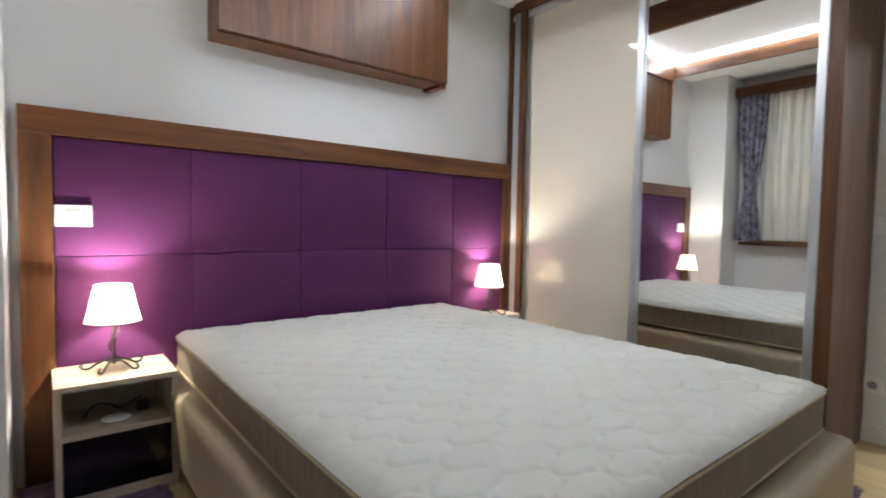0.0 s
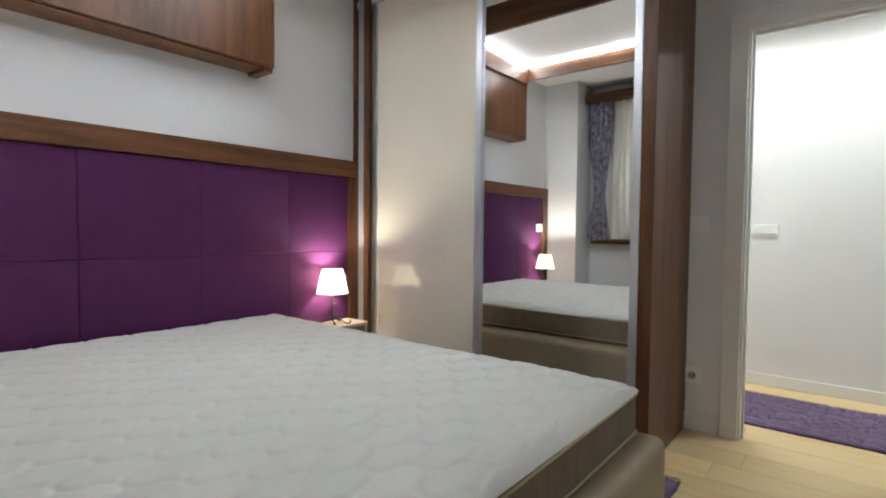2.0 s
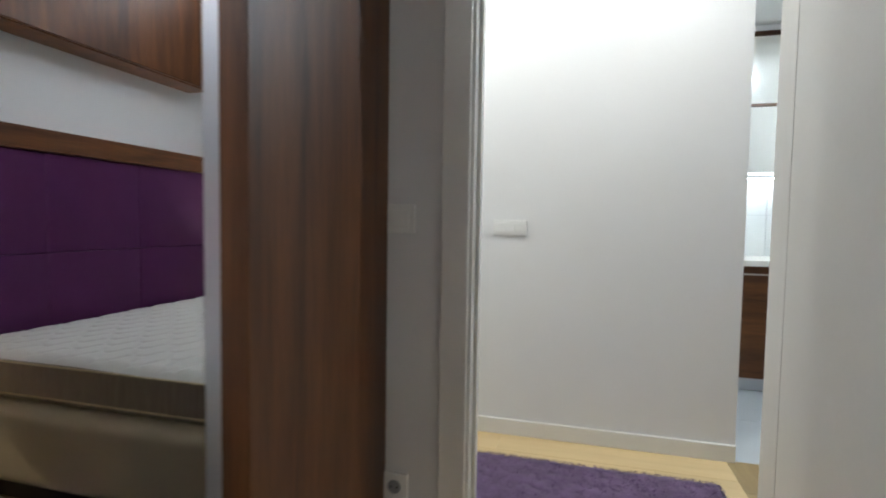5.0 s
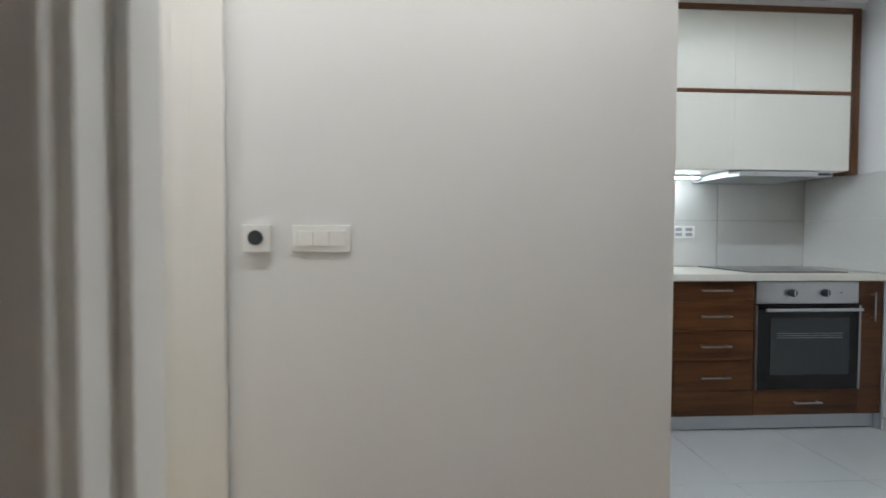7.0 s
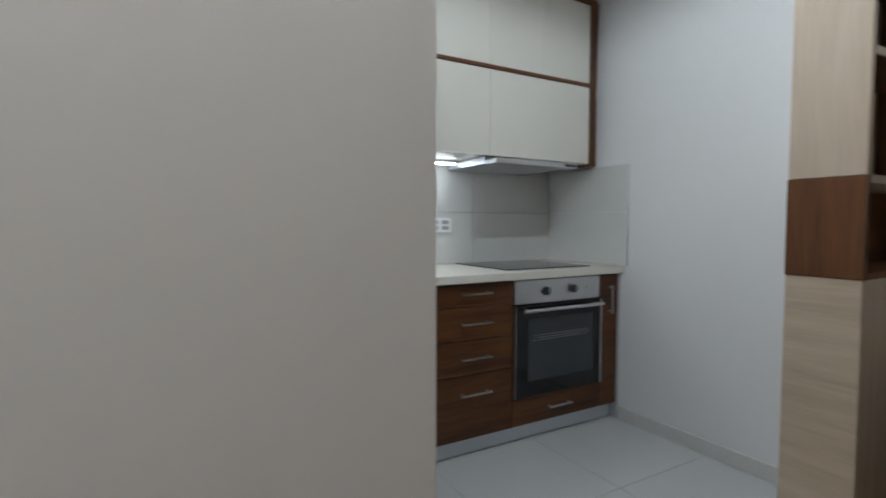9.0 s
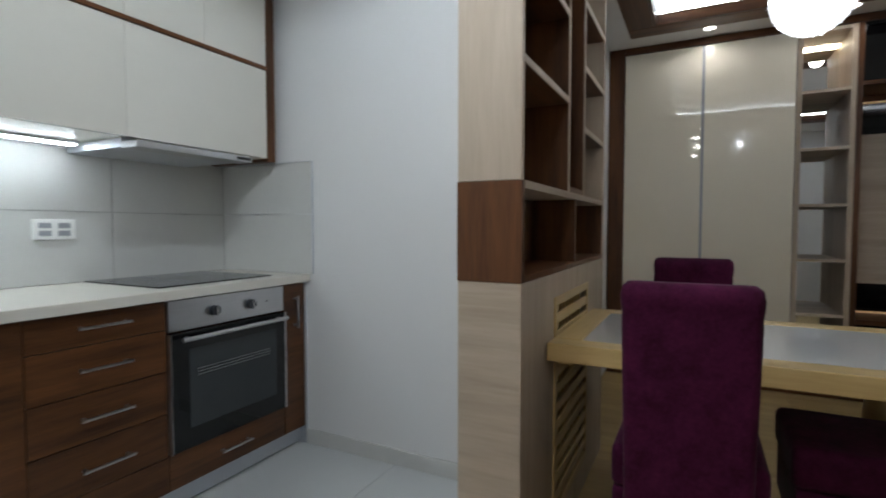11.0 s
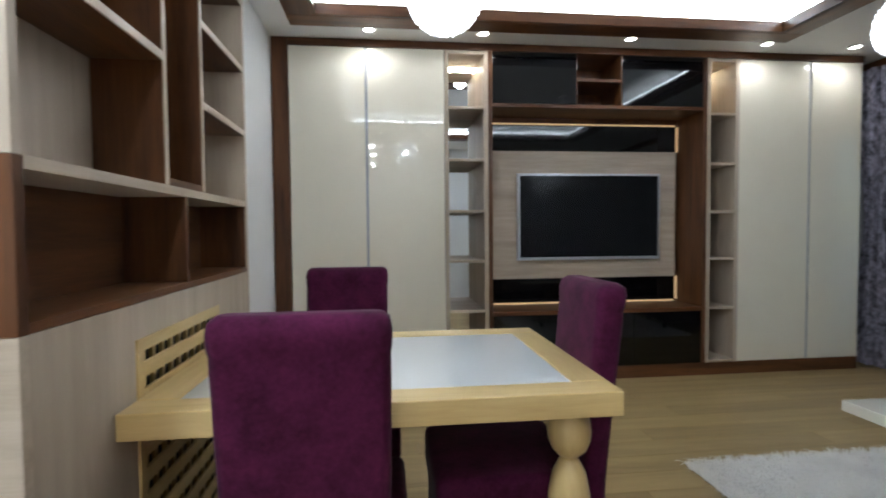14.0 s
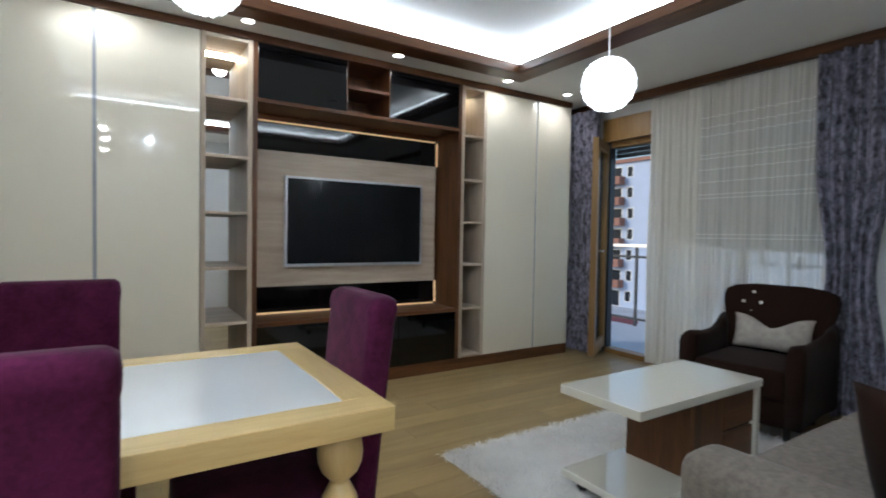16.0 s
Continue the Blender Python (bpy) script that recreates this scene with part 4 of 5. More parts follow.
for a, b in ((-2.944, -2.59), (-2.59, -2.24), (-2.24, -1.75), (-1.75, -1.2)):
    wall_unit(a, b, 1.928, 2.374)
for a, b in ((-2.944, -2.24), (-2.24, -1.75), (-1.75, -1.2)):
    wall_unit(a, b, 1.468, 1.908)
structure("bulkhead", box(UX + 0.01, KW, -3.029, -1.196, 2.4055, CL - 0.001), M["paint"], "white bulkhead above the kitchen wall cabinets", "bulkhead")
hd = thing("cooker_hood", 6.85, -2.5, 1.40, "slim silver pull-out cooker hood under the wall cabinets", "cooker hood")
part("body", box(6.70, 7.08, -2.79, -2.235, 1.43, 1.4665, 0.003), M["alu"], hd)
part("front_lip", box(6.60, 6.70, -2.79, -2.235, 1.425, 1.452, 0.006), M["steel"], hd)
part("button_strip", box(6.598, 6.6005, -2.78, -2.70, 1.432, 1.445), M["iron"], hd)
ls = thing("light_strip", 6.96, -1.64, 1.44, "lit white light strip under the kitchen wall cabinets", "light strip")
part("profile", box(6.945, 6.985, -2.215, -1.22, 1.455, 1.4675), M["alu"], ls)
part("tube", box(6.947, 6.983, -2.205, -1.23, 1.449, 1.4548), M["led_kitchen"], ls, "glowing white tube")
ks = thing("wall_socket", 7.08, -2.18, 1.07, "white double socket on the kitchen tiles", "socket")
part("plate", box(KW - 0.024, KW - 0.0145, -2.258, -2.102, 1.068, 1.152, 0.003), M["plastic"], ks)
for dy in (-0.035, 0.035):
    for dz in (-0.016, 0.016):
        part("outlet", box(KW - 0.027, KW - 0.0242, -2.18 + dy - 0.022, -2.18 + dy + 0.022, 1.11 + dz - 0.011, 1.11 + dz + 0.011, 0.001), M["greyplastic"], ks)

# ---- living room: ceiling trim and cove ----
trim = thing("ceiling_trim", (TX0 + TX1) / 2, (TY0 + TY1) / 2, CL - 0.03, "walnut trim round the raised ceiling field, with hidden light strips", "ceiling trim")
W_ = 0.16
part("board", box(TX0 - W_, TX1 + W_, TY0 - W_, TY0, CL - 0.018, CL - 0.001, 0.004), M["walnut_x"], trim)
part("board", box(TX0 - W_, TX1 + W_, TY1, TY1 + W_, CL - 0.018, CL - 0.001, 0.004), M["walnut_x"], trim)
part("board", box(TX0 - W_, TX0, TY0 + 0.0005, TY1 - 0.0005, CL - 0.018, CL - 0.001, 0.004), M["walnut_y"], trim)
part("board", box(TX1, TX1 + W_, TY0 + 0.0005, TY1 - 0.0005, CL - 0.018, CL - 0.001, 0.004), M["walnut_y"], trim)
part("lip", box(TX0, TX1, TY0, TY0 + 0.02, CL - 0.016, CL + 0.055, 0.002), M["walnut_x"], trim)
part("lip", box(TX0, TX1, TY1 - 0.02, TY1, CL - 0.016, CL + 0.055, 0.002), M["walnut_x"], trim)
part("lip", box(TX0, TX0 + 0.02, TY0 + 0.0205, TY1 - 0.0205, CL - 0.016, CL + 0.055, 0.002), M["walnut_y"], trim)
part("lip", box(TX1 - 0.02, TX1, TY0 + 0.0205, TY1 - 0.0205, CL - 0.016, CL + 0.055, 0.002), M["walnut_y"], trim)
for bm in (box(TX0, TX1, TY0 - 0.022, TY0 - 0.004, CL + 0.050, CL + 0.080), box(TX0, TX1, TY1 + 0.004, TY1 + 0.022, CL + 0.050, CL + 0.080),
           box(TX0 - 0.022, TX0 - 0.004, TY0, TY1, CL + 0.050, CL + 0.080), box(TX1 + 0.004, TX1 + 0.022, TY0, TY1, CL + 0.050, CL + 0.080)):
    part("light_strip", bm, M["led_white"], trim, "glowing white strip")


def pendant(x, y, z, r, seed):
    """A ball of many small curled paper petals round a lit bulb, on a cord."""
    rnd = random.Random(seed)
    e = thing("pendant_lamp", x, y, z - r, "lit white ball pendant of curled paper petals", "pendant lamp", "living room pendants")
    bm = bmesh.new()
    n = 1500
    for k in range(n):
        h = 1 - 2 * (k + 0.5) / n
        a = k * 2.399963
        d = Vector((math.sqrt(1 - h * h) * math.cos(a), math.sqrt(1 - h * h) * math.sin(a), h))
        t = d.orthogonal().normalized()
        t.rotate(Matrix.Rotation(rnd.uniform(0, 6.28), 3, d))
        b = d.cross(t)
        s_ = r * rnd.uniform(0.045, 0.072)
        c = d * r * rnd.uniform(0.90, 0.95)
        p = [c - t * s_, c + b * s_ * 0.7 + d * s_ * 0.4, c + t * s_ + d * s_ * rnd.uniform(0.8, 1.4), c - b * s_ * 0.7 + d * s_ * 0.4]
        bm.faces.new([bm.verts.new(Vector((x, y, z)) + q) for q in p])
    part("petals", bm, M["petal"], e, "glowing white petals")
    core = bmesh.new()
    bmesh.ops.create_icosphere(core, subdivisions=3, radius=0.032)
    core.transform(Matrix.Translation((x, y, z)))
    part("bulb", core, M["petal_core"], e, "glowing white bulb", True)
    part("holder", rod((x, y, z + 0.031), (x, y, z + r * 0.88), 0.014), M["plastic"], e, "white lamp holder")
    part("cord", rod((x, y, z + r * 0.9), (x, y, 2.58), 0.0035), M["plastic"], e, "thin white cord")
    part("canopy", lathe([(0.05, 0.0), (0.05, 0.015), (0.01, 0.02)], x, y, 2.578, 20), M["trimwhite"], e)


pendant(4.35, -3.30, 1.945, 0.135, 5)
pendant(2.60, -3.21, 1.875, 0.127, 6)

# ---- wall unit ----
UY, UB = -5.08, -5.445       # fronts, back
GRP = "parts of the long wall unit"
fu = thing("wall_unit_frame", 3.1, -5.26, 0, "walnut frame and plinth of the long wall unit", "unit frame")
part("end_panel", box(5.215, 5.325, UB, UY + 0.006, 0, CL - 0.002, 0.002), M["walnut"], fu)
part("cornice", box(0.86, 5.214, UB, UY + 0.006, 2.398, CL - 0.002, 0.002), M["walnut_x"], fu)
part("plinth", box(0.86, 5.214, UB, UY - 0.012, 0, 0.098, 0.002), M["walnut_x"], fu)


def tall_cupboard(x0, x1, xm, label):
    e = thing("tall_cupboard", (x0 + x1) / 2, -5.26, 0.1, label, "cupboard", GRP)
    part("body", box(x0 + 0.001, x1 - 0.001, UB, UY - 0.022, 0.10, 2.396), M["cream_satin"], e)
    part("door", box(x0 + 0.0015, xm - 0.009, UY - 0.02, UY, 0.102, 2.394, 0.002), M["cream"], e)
    part("door", box(xm + 0.009, x1 - 0.0015, UY - 0.02, UY, 0.102, 2.394, 0.002), M["cream"], e)
    part("grip_strip", box(xm - 0.0085, xm + 0.0085, UY - 0.020, UY - 0.006, 0.102, 2.394), M["greyplastic"], e, "recessed grey grip strip")


tall_cupboard(4.145, 5.213, 4.69, "tall cream gloss cupboard with two doors")
tall_cupboard(0.87, 1.898, 1.31, "tall cream gloss cupboard with two doors by the window")


def niche(x0, x1, shelves, mirrored, label):
    e = thing("display_shelves", (x0 + x1) / 2, -5.26, 0.1, label, "shelves", GRP)
    part("side", box(x0, x0 + 0.028, UB, UY + 0.004, 0.099, 2.396, 0.001), M["oak"], e)
    part("side", box(x1 - 0.028, x1, UB, UY + 0.004, 0.099, 2.396, 0.001), M["oak"], e)
    part("back", box(x0 + 0.029, x1 - 0.029, UB + 0.001, UB + 0.012, 0.10, 2.395), M["mirror" if mirrored else "oak"], e, "mirrored back" if mirrored else "")
    for z in shelves:
        part("shelf", box(x0 + 0.0285, x1 - 0.0285, UB + 0.013, UY, z - 0.018, z, 0.001), M["oak_x"], e)
    part("top", box(x0 + 0.0285, x1 - 0.0285, UB + 0.013, UY, 2.372, 2.394, 0.001), M["oak_x"], e)
    part("light_bar", box(x0 + 0.032, x1 - 0.032, UB + 0.03, UB + 0.05, 2.362, 2.3715), M["led_shelf"], e, "small lit bar")
    return e



niche(3.832, 4.143, (0.118, 0.55, 0.91, 1.27, 1.635, 2.005), True, "narrow pale oak shelves with a mirrored back")
niche(1.90, 2.158, (0.118, 0.525, 0.90, 1.26, 1.62, 1.99), False, "narrow pale oak open shelves")

mc = thing("media_cabinet", 3.0, -5.26, 0.1, "walnut media unit with black gloss doors and a recessed television wall", "media cabinet", GRP)
L0, L1 = 2.160, 3.830
part("side", box(L1 - 0.03, L1, UB, UY + 0.004, 0.10, 2.396, 0.001), M["walnut"], mc)
part("side", box(L0, L0 + 0.03, UB, UY + 0.004, 0.10, 2.396, 0.001), M["walnut"], mc)
part("shelf", box(L0 + 0.031, L1 - 0.031, UB, UY + 0.004, 2.006, 2.03, 0.001), M["walnut_x"], mc)
part("shelf", box(L0 + 0.031, L1 - 0.031, UB, UY + 0.004, 0.500, 0.53, 0.001), M["walnut_x"], mc)
for a, b in ((3.175, L1 - 0.031), (L0 + 0.031, 2.83)):
    part("top_box", box(a, b, UB, UY - 0.02, 2.032, 2.395), M["walnut"], mc)
    part("flap_door", box(a + 0.0015, b - 0.0015, UY - 0.019, UY, 2.033, 2.394, 0.002), M["black"], mc, "black gloss flap door")
part("niche_shelf", box(2.835, 3.17, UB + 0.01, UY - 0.004, 2.20, 2.22, 0.001), M["walnut_x"], mc)
part("niche_back", box(2.831, 3.174, UB, UB + 0.009, 2.032, 2.395), M["walnut"], mc)
part("niche_side", box(2.831, 2.8345, UB + 0.01, UY, 2.032, 2.395), M["walnut"], mc)
part("niche_side", box(3.1705, 3.1745, UB + 0.01, UY, 2.032, 2.395), M["walnut"], mc)
for k in range(3):
    a = L0 + 0.031 + k * 0.5365
    part("drawer", box(a + 0.0015, a + 0.535, UY - 0.02, UY, 0.101, 0.498, 0.002), M["black"], mc, "black gloss drawer front")
part("drawer_carcass", box(L0 + 0.031, L1 - 0.031, UB, UY - 0.021, 0.101, 0.499), M["walnut"], mc)
RB = -5.415
part("backing", box(L0 + 0.031, L1 - 0.031, UB, RB - 0.002, 0.531, 2.005), M["walnut"], mc)
part("gloss_band", box(L0 + 0.06, L1 - 0.06, RB, RB + 0.018, 1.745, 1.945, 0.002), M["black"], mc, "black gloss band")
part("gloss_band", box(L0 + 0.06, L1 - 0.06, RB, RB + 0.018, 0.55, 0.735, 0.002), M["black"], mc, "black gloss band")
part("oak_panel", box(L0 + 0.06, L1 - 0.06, RB, RB + 0.024, 0.738, 1.742, 0.002), M["oak_x"], mc, "pale oak television panel")
for bm in (box(L0 + 0.034, L0 + 0.048, RB, RB + 0.012, 0.55, 0.735), box(L0 + 0.034, L0 + 0.048, RB, RB + 0.012, 1.745, 1.945),
           box(L0 + 0.06, L1 - 0.06, RB, RB + 0.012, 1.951, 1.962), box(L0 + 0.06, L1 - 0.06, RB, RB + 0.012, 0.533, 0.545)):
    part("light_strip", bm, M["led_warm"], mc, "warm glowing strip")

tv = thing("television", 2.96, -5.36, 0.87, "flat black television with a thin silver frame, switched off", "television")
part("frame", join(box(2.385, 3.545, -5.375, -5.335, 1.545, 1.562, 0.002), box(2.385, 3.545, -5.375, -5.335, 0.885, 0.907, 0.002), box(2.385, 2.399, -5.375, -5.335, 0.907, 1.545), box(3.531, 3.545, -5.375, -5.335, 0.907, 1.545)), M["alu"], tv, "thin silver frame")
part("screen", box(2.399, 3.531, -5.372, -5.341, 0.907, 1.545), M["screen"], tv, "dark switched-off screen")
part("bracket", box(2.8, 3.1, -5.391, -5.3755, 1.1, 1.35), M["iron"], tv)

# ---- open bookcase over the radiator ----
CX, CB_, Y0, Y1 = 5.122, 5.310, -3.64, -2.35     # front, back, far and near ends
bc = thing("bookcase", 5.21, -2.95, 0, "tall empty walnut and pale oak bookcase with a radiator grille", "bookcase")
TOP = CL - 0.002
part("end_panel", box(CX, CB_, Y1 - 0.022, Y1, 0, 0.966, 0.001), M["oak_x"], bc, "pale oak end panel")
part("end_panel", box(CX - 0.002, CB_ + 0.002, Y1 - 0.022, Y1 + 0.002, 0.967, 1.246, 0.001), M["walnut"], bc, "walnut end panel")
part("end_panel", box(CX, CB_, Y1 - 0.022, Y1, 1.247, TOP, 0.001), M["oak"], bc, "pale oak end panel")
part("end_panel", box(CX, CB_, Y0, Y0 + 0.022, 0, TOP, 0.001), M["oak"], bc)
part("back_panel", box(CB_ - 0.012, CB_ - 0.001, Y0 + 0.023, -2.893, 1.25, TOP), M["oak"], bc)
part("back_panel", box(CB_ - 0.012, CB_ - 0.001, -2.888, Y1 - 0.023, 1.25, TOP), M["oak"], bc)
part("back_panel", box(CB_ - 0.012, CB_ - 0.001, Y0 + 0.023, Y1 - 0.023, 0.966, 1.225), M["walnut_y"], bc)
part("shelf", box(CX, CB_ - 0.001, Y0 + 0.0225, Y1 - 0.0225, 1.226, 1.2485, 0.001), M["oak_y"], bc)
part("shelf", box(CX, CB_ - 0.013, Y0 + 0.0225, Y1 - 0.0225, 0.967, 0.985, 0.001), M["walnut_y"], bc)
part("divider", box(CX + 0.004, CB_ - 0.013, -3.038, -3.020, 0.9855, 1.2255, 0.001), M["walnut"], bc)
for dy, zb in ((-2.888, 1.249), (-3.150, 1.249)):
    dv = part("divider", box(CX + 0.004, CB_ - 0.013, dy - 0.018, dy, zb, TOP), M["walnut"], bc)
    part("edging", box(CX - 0.001, CX + 0.0036, dy - 0.018, dy, zb, TOP, 0.001), M["oak"], dv, "pale front edging")
part("narrow_back", box(CB_ - 0.02, CB_ - 0.0125, -3.149, -2.907, 1.25, TOP), M["walnut"], bc)
part("narrow_bottom", box(CX + 0.002, CB_ - 0.021, -3.149, -2.907, 1.249, 1.268, 0.001), M["walnut_y"], bc)
part("lining", box(CX + 0.004, CB_ - 0.013, Y0 + 0.0225, Y0 + 0.03, 0.9855, 1.2255), M["walnut"], bc, "walnut lining")


def edged(y0, y1, z0, z1, mat):
    b = part("shelf" if y1 - y0 > 0.1 else "divider", box(CX + 0.004, CB_ - 0.013, y0, y1, z0, z1), M[mat], bc)
    part("edging", box(CX - 0.001, CX + 0.0036, y0, y1, z0, z1, 0.001), M["oak_y"], b, "pale front edging")


for z in (1.585, 1.89, 2.18):
    edged(-2.8875, Y1 - 0.0225, z - 0.022, z, "walnut_y")
for z in (1.53, 1.78, 2.04):
    edged(Y0 + 0.0225, -3.1685, z - 0.022, z, "walnut_y")
GY0, GY1, GZ0, GZ1 = -3.23, -2.705, 0.14, 0.885
for y0_, y1_, z0_, z1_ in ((Y0 + 0.0225, GY0, 0, 0.966), (GY1, Y1 - 0.0225, 0, 0.966), (GY0, GY1, GZ1, 0.966), (GY0, GY1, 0, GZ0)):
    part("front_panel", box(CX + 0.001, CX + 0.019, y0_, y1_, z0_, z1_), M["oak"], bc)
gr = part("grille_frame", join(box(CX - 0.004, CX + 0.012, GY0 - 0.03, GY1 + 0.0, GZ1 - 0.03, GZ1, 0.002), box(CX - 0.004, CX + 0.012, GY0 - 0.03, GY1, GZ0 - 0.02, GZ0 + 0.01, 0.002),
    box(CX - 0.004, CX + 0.012, GY1 - 0.03, GY1, GZ0 + 0.01, GZ1 - 0.03, 0.002), box(CX - 0.004, CX + 0.012, GY0 - 0.03, GY0, GZ0 + 0.01, GZ1 - 0.03, 0.002)), M["pine_y"], bc, "golden wood radiator grille")
for k in range(11):
    z = GZ1 - 0.092 - k * 0.062
    part("slat", box(CX - 0.002, CX + 0.006, GY0, GY1 - 0.03, z, z + 0.035, 0.001), M["pine_y"], gr)
for k in range(9):
    y = GY0 + 0.02 + k * 0.052
    part("upright_slat", box(CX + 0.020, CX + 0.028, y, y + 0.016, GZ0 + 0.01, GZ1 - 0.03), M["pine_z"], gr)
# near-black sheet stands for the shade behind the grille slots
part("shade_sheet", box(CX + 0.060, CX + 0.068, GY0 - 0.2, GY1 + 0.2, 0.02, 0.95), M["darkvoid"], bc)

# ---- dining table and chairs ----
tb = thing("dining_table", 4.56, -2.98, 0, "lacquered pine dining table with an inset white glass top", "dining table")
AX0, AX1, AY0, AY1, AZ = 4.03, 5.117, -3.365, -2.60, 0.755
for bm, m in ((box(AX0, AX1, AY1 - 0.09, AY1, AZ - 0.057, AZ, 0.003), "pine_x"), (box(AX0, AX1, AY0, AY0 + 0.09, AZ - 0.057, AZ, 0.003), "pine_x"),
              (box(AX0, AX0 + 0.09, AY0 + 0.0905, AY1 - 0.0905, AZ - 0.057, AZ, 0.003), "pine_y"), (box(AX1 - 0.09, AX1, AY0 + 0.0905, AY1 - 0.0905, AZ - 0.057, AZ, 0.003), "pine_y")):
    part("top_frame", bm, M[m], tb)
part("glass_panel", box(AX0 + 0.091, AX1 - 0.091, AY0 + 0.091, AY1 - 0.091, AZ - 0.02, AZ - 0.002), M["frosted"], tb, "white back-painted glass panel")
part("under_board", box(AX0 + 0.091, AX1 - 0.091, AY0 + 0.091, AY1 - 0.091, AZ - 0.055, AZ - 0.021), M["pine_x"], tb)
leg = [(0.03, 0), (0.036, 0.015), (0.03, 0.04), (0.026, 0.055), (0.045, 0.09), (0.055, 0.14), (0.05, 0.19), (0.03, 0.225), (0.024, 0.235), (0.03, 0.245), (0.05, 0.29), (0.062, 0.35), (0.066, 0.42), (0.062, 0.48), (0.05, 0.53), (0.03, 0.562), (0.024, 0.568), (0.034, 0.575), (0.052, 0.59), (0.063, 0.612), (0.066, 0.635), (0.062, 0.66), (0.05, 0.682), (0.04, 0.698)]
for lx in (AX0 + 0.095,):
    for ly in (AY0 + 0.095, AY1 - 0.095):
        part("leg", lathe([(r * 0.81, h) for r, h in leg], lx, ly, 0, 28), M["pine_z"], tb, smooth=True)

part("wall_batten", box(AX1 - 0.06, AX1 - 0.001, AY0 + 0.12, AY1 - 0.12, AZ - 0.095, AZ - 0.058, 0.002), M["pine_y"], tb)


def ring(cx, cy, cz, w, d, r, axis, n=6):
    """A rounded rectangle of points: across w, thick d."""
    pts = []
    for sx, sy, a0 in ((1, 1, 0), (-1, 1, 90), (-1, -1, 180), (1, -1, 270)):
        for k in range(n + 1):
            a = radians(a0 + 90 * k / n)
            pts.append((cx + sx * (w / 2 - r) + r * math.cos(a), cy + sy * (d / 2 - r) + r * math.sin(a), cz))
    return pts


def dining_chair():
    """Faces +y locally; its back leans towards -y."""
    e = thing("dining_chair", 0, 0, 0, "fully upholstered plum velvet dining chair at the table", "dining chair", "chairs round the table")
    rows = []
    for z, wd_, t in ((0.22, 0.318, 0.055), (0.30, 0.32, 0.06), (0.45, 0.322, 0.065), (0.6, 0.326, 0.07), (0.75, 0.33, 0.075), (0.88, 0.332, 0.078), (0.905, 0.331, 0.076), (0.92, 0.336, 0.081), (0.945, 0.338, 0.084), (0.968, 0.330, 0.075), (0.979, 0.304, 0.045)):
        lean = -0.10 * max(0, z - 0.42) ** 1.2
        rows.append(ring(0, -0.19 + lean, z, wd_ * 0.955, t, min(t * 0.48, 0.022), "z"))
    part("backrest", rings_mesh(rows), M["velvet"], e, smooth=True)
    part("seat", box(-0.195, 0.195, -0.158, 0.24, 0.38, 0.50, 0.03, 4), M["velvet"], e, smooth=True)
    part("skirt", box(-0.190, 0.190, -0.155, 0.23, 0.22, 0.379, 0.01, 2), M["velvet"], e)
    for lx in (-0.135, 0.135):
        for ly in (-0.19, 0.20):
            part("leg", rings_mesh([ring(lx, ly, 0, 0.03, 0.03, 0.004, "z", 2), ring(lx, ly, 0.22, 0.04, 0.04, 0.005, "z", 2)]), M["walnut"], e)
    return e


ch = dining_chair()
ch.matrix_basis = pose(4.716, -2.68, 0, 0, 0, 180)
copy_thing(ch, pose(4.72, -3.34, 0, 0, 0, 0))
copy_thing(ch, pose(4.21, -2.93, 0, 0, 0, -90))

# ---- coffee table, shaggy rug ----
ct = thing("coffee_table", 2.45, -2.95, 0, "ivory gloss coffee table with a walnut drawer block on castors", "coffee table")
part("top", box(1.972, 2.90, -3.182, -2.768, 0.447, 0.486, 0.004), M["white_gloss"], ct)
part("end_panel", box(1.972, 2.002, -3.172, -2.778, 0.105, 0.4465, 0.003), M["white_gloss"], ct)
part("bottom_slab", box(1.975, 2.885, -3.178, -2.772, 0.070, 0.1045, 0.004), M["white_gloss"], ct)
part("block", box(2.003, 2.50, -3.13, -2.812, 0.1055, 0.446, 0.002), M["walnut"], ct)
for z0, z1 in ((0.115, 0.262), (0.282, 0.438)):
    part("drawer", box(2.006, 2.262, -2.8115, -2.793, z0, z1, 0.002), M["walnut_x"], ct)
# shade of the grip gap, laid in as a near-black strip
part("gap_shade", box(2.008, 2.26, -2.8115, -2.808, 0.263, 0.281), M["darkvoid"], ct, "dark strip standing for shade in the grip gap between the drawers")
part("side_front", box(2.266, 2.498, -2.8115, -2.793, 0.115, 0.438, 0.002), M["walnut"], ct)
for cx_ in (2.06, 2.82):
    for cy_ in (-3.11, -2.84):
        part("castor", join(rod((cx_ - 0.012, cy_, 0.033), (cx_ + 0.012, cy_, 0.033), 0.025, 14), box(cx_ - 0.015, cx_ + 0.015, cy_ - 0.012, cy_ + 0.012, 0.045, 0.0695)), M["iron"], ct)


sr = thing("shaggy_rug", 2.3, -3.0, 0, "ivory long-pile shaggy rug under the coffee table", "rug")
part("backing", box(1.42, 3.16, -3.72, -2.2, 0.0005, 0.006), M["shag"], sr)
pile_on(sr, pile_mesh(1.4, 3.17, -3.74, -2.2, 9, 48000, 0.0022, (0.02, 0.055), (0.008, 0.026), 0.004, M["shag"]))


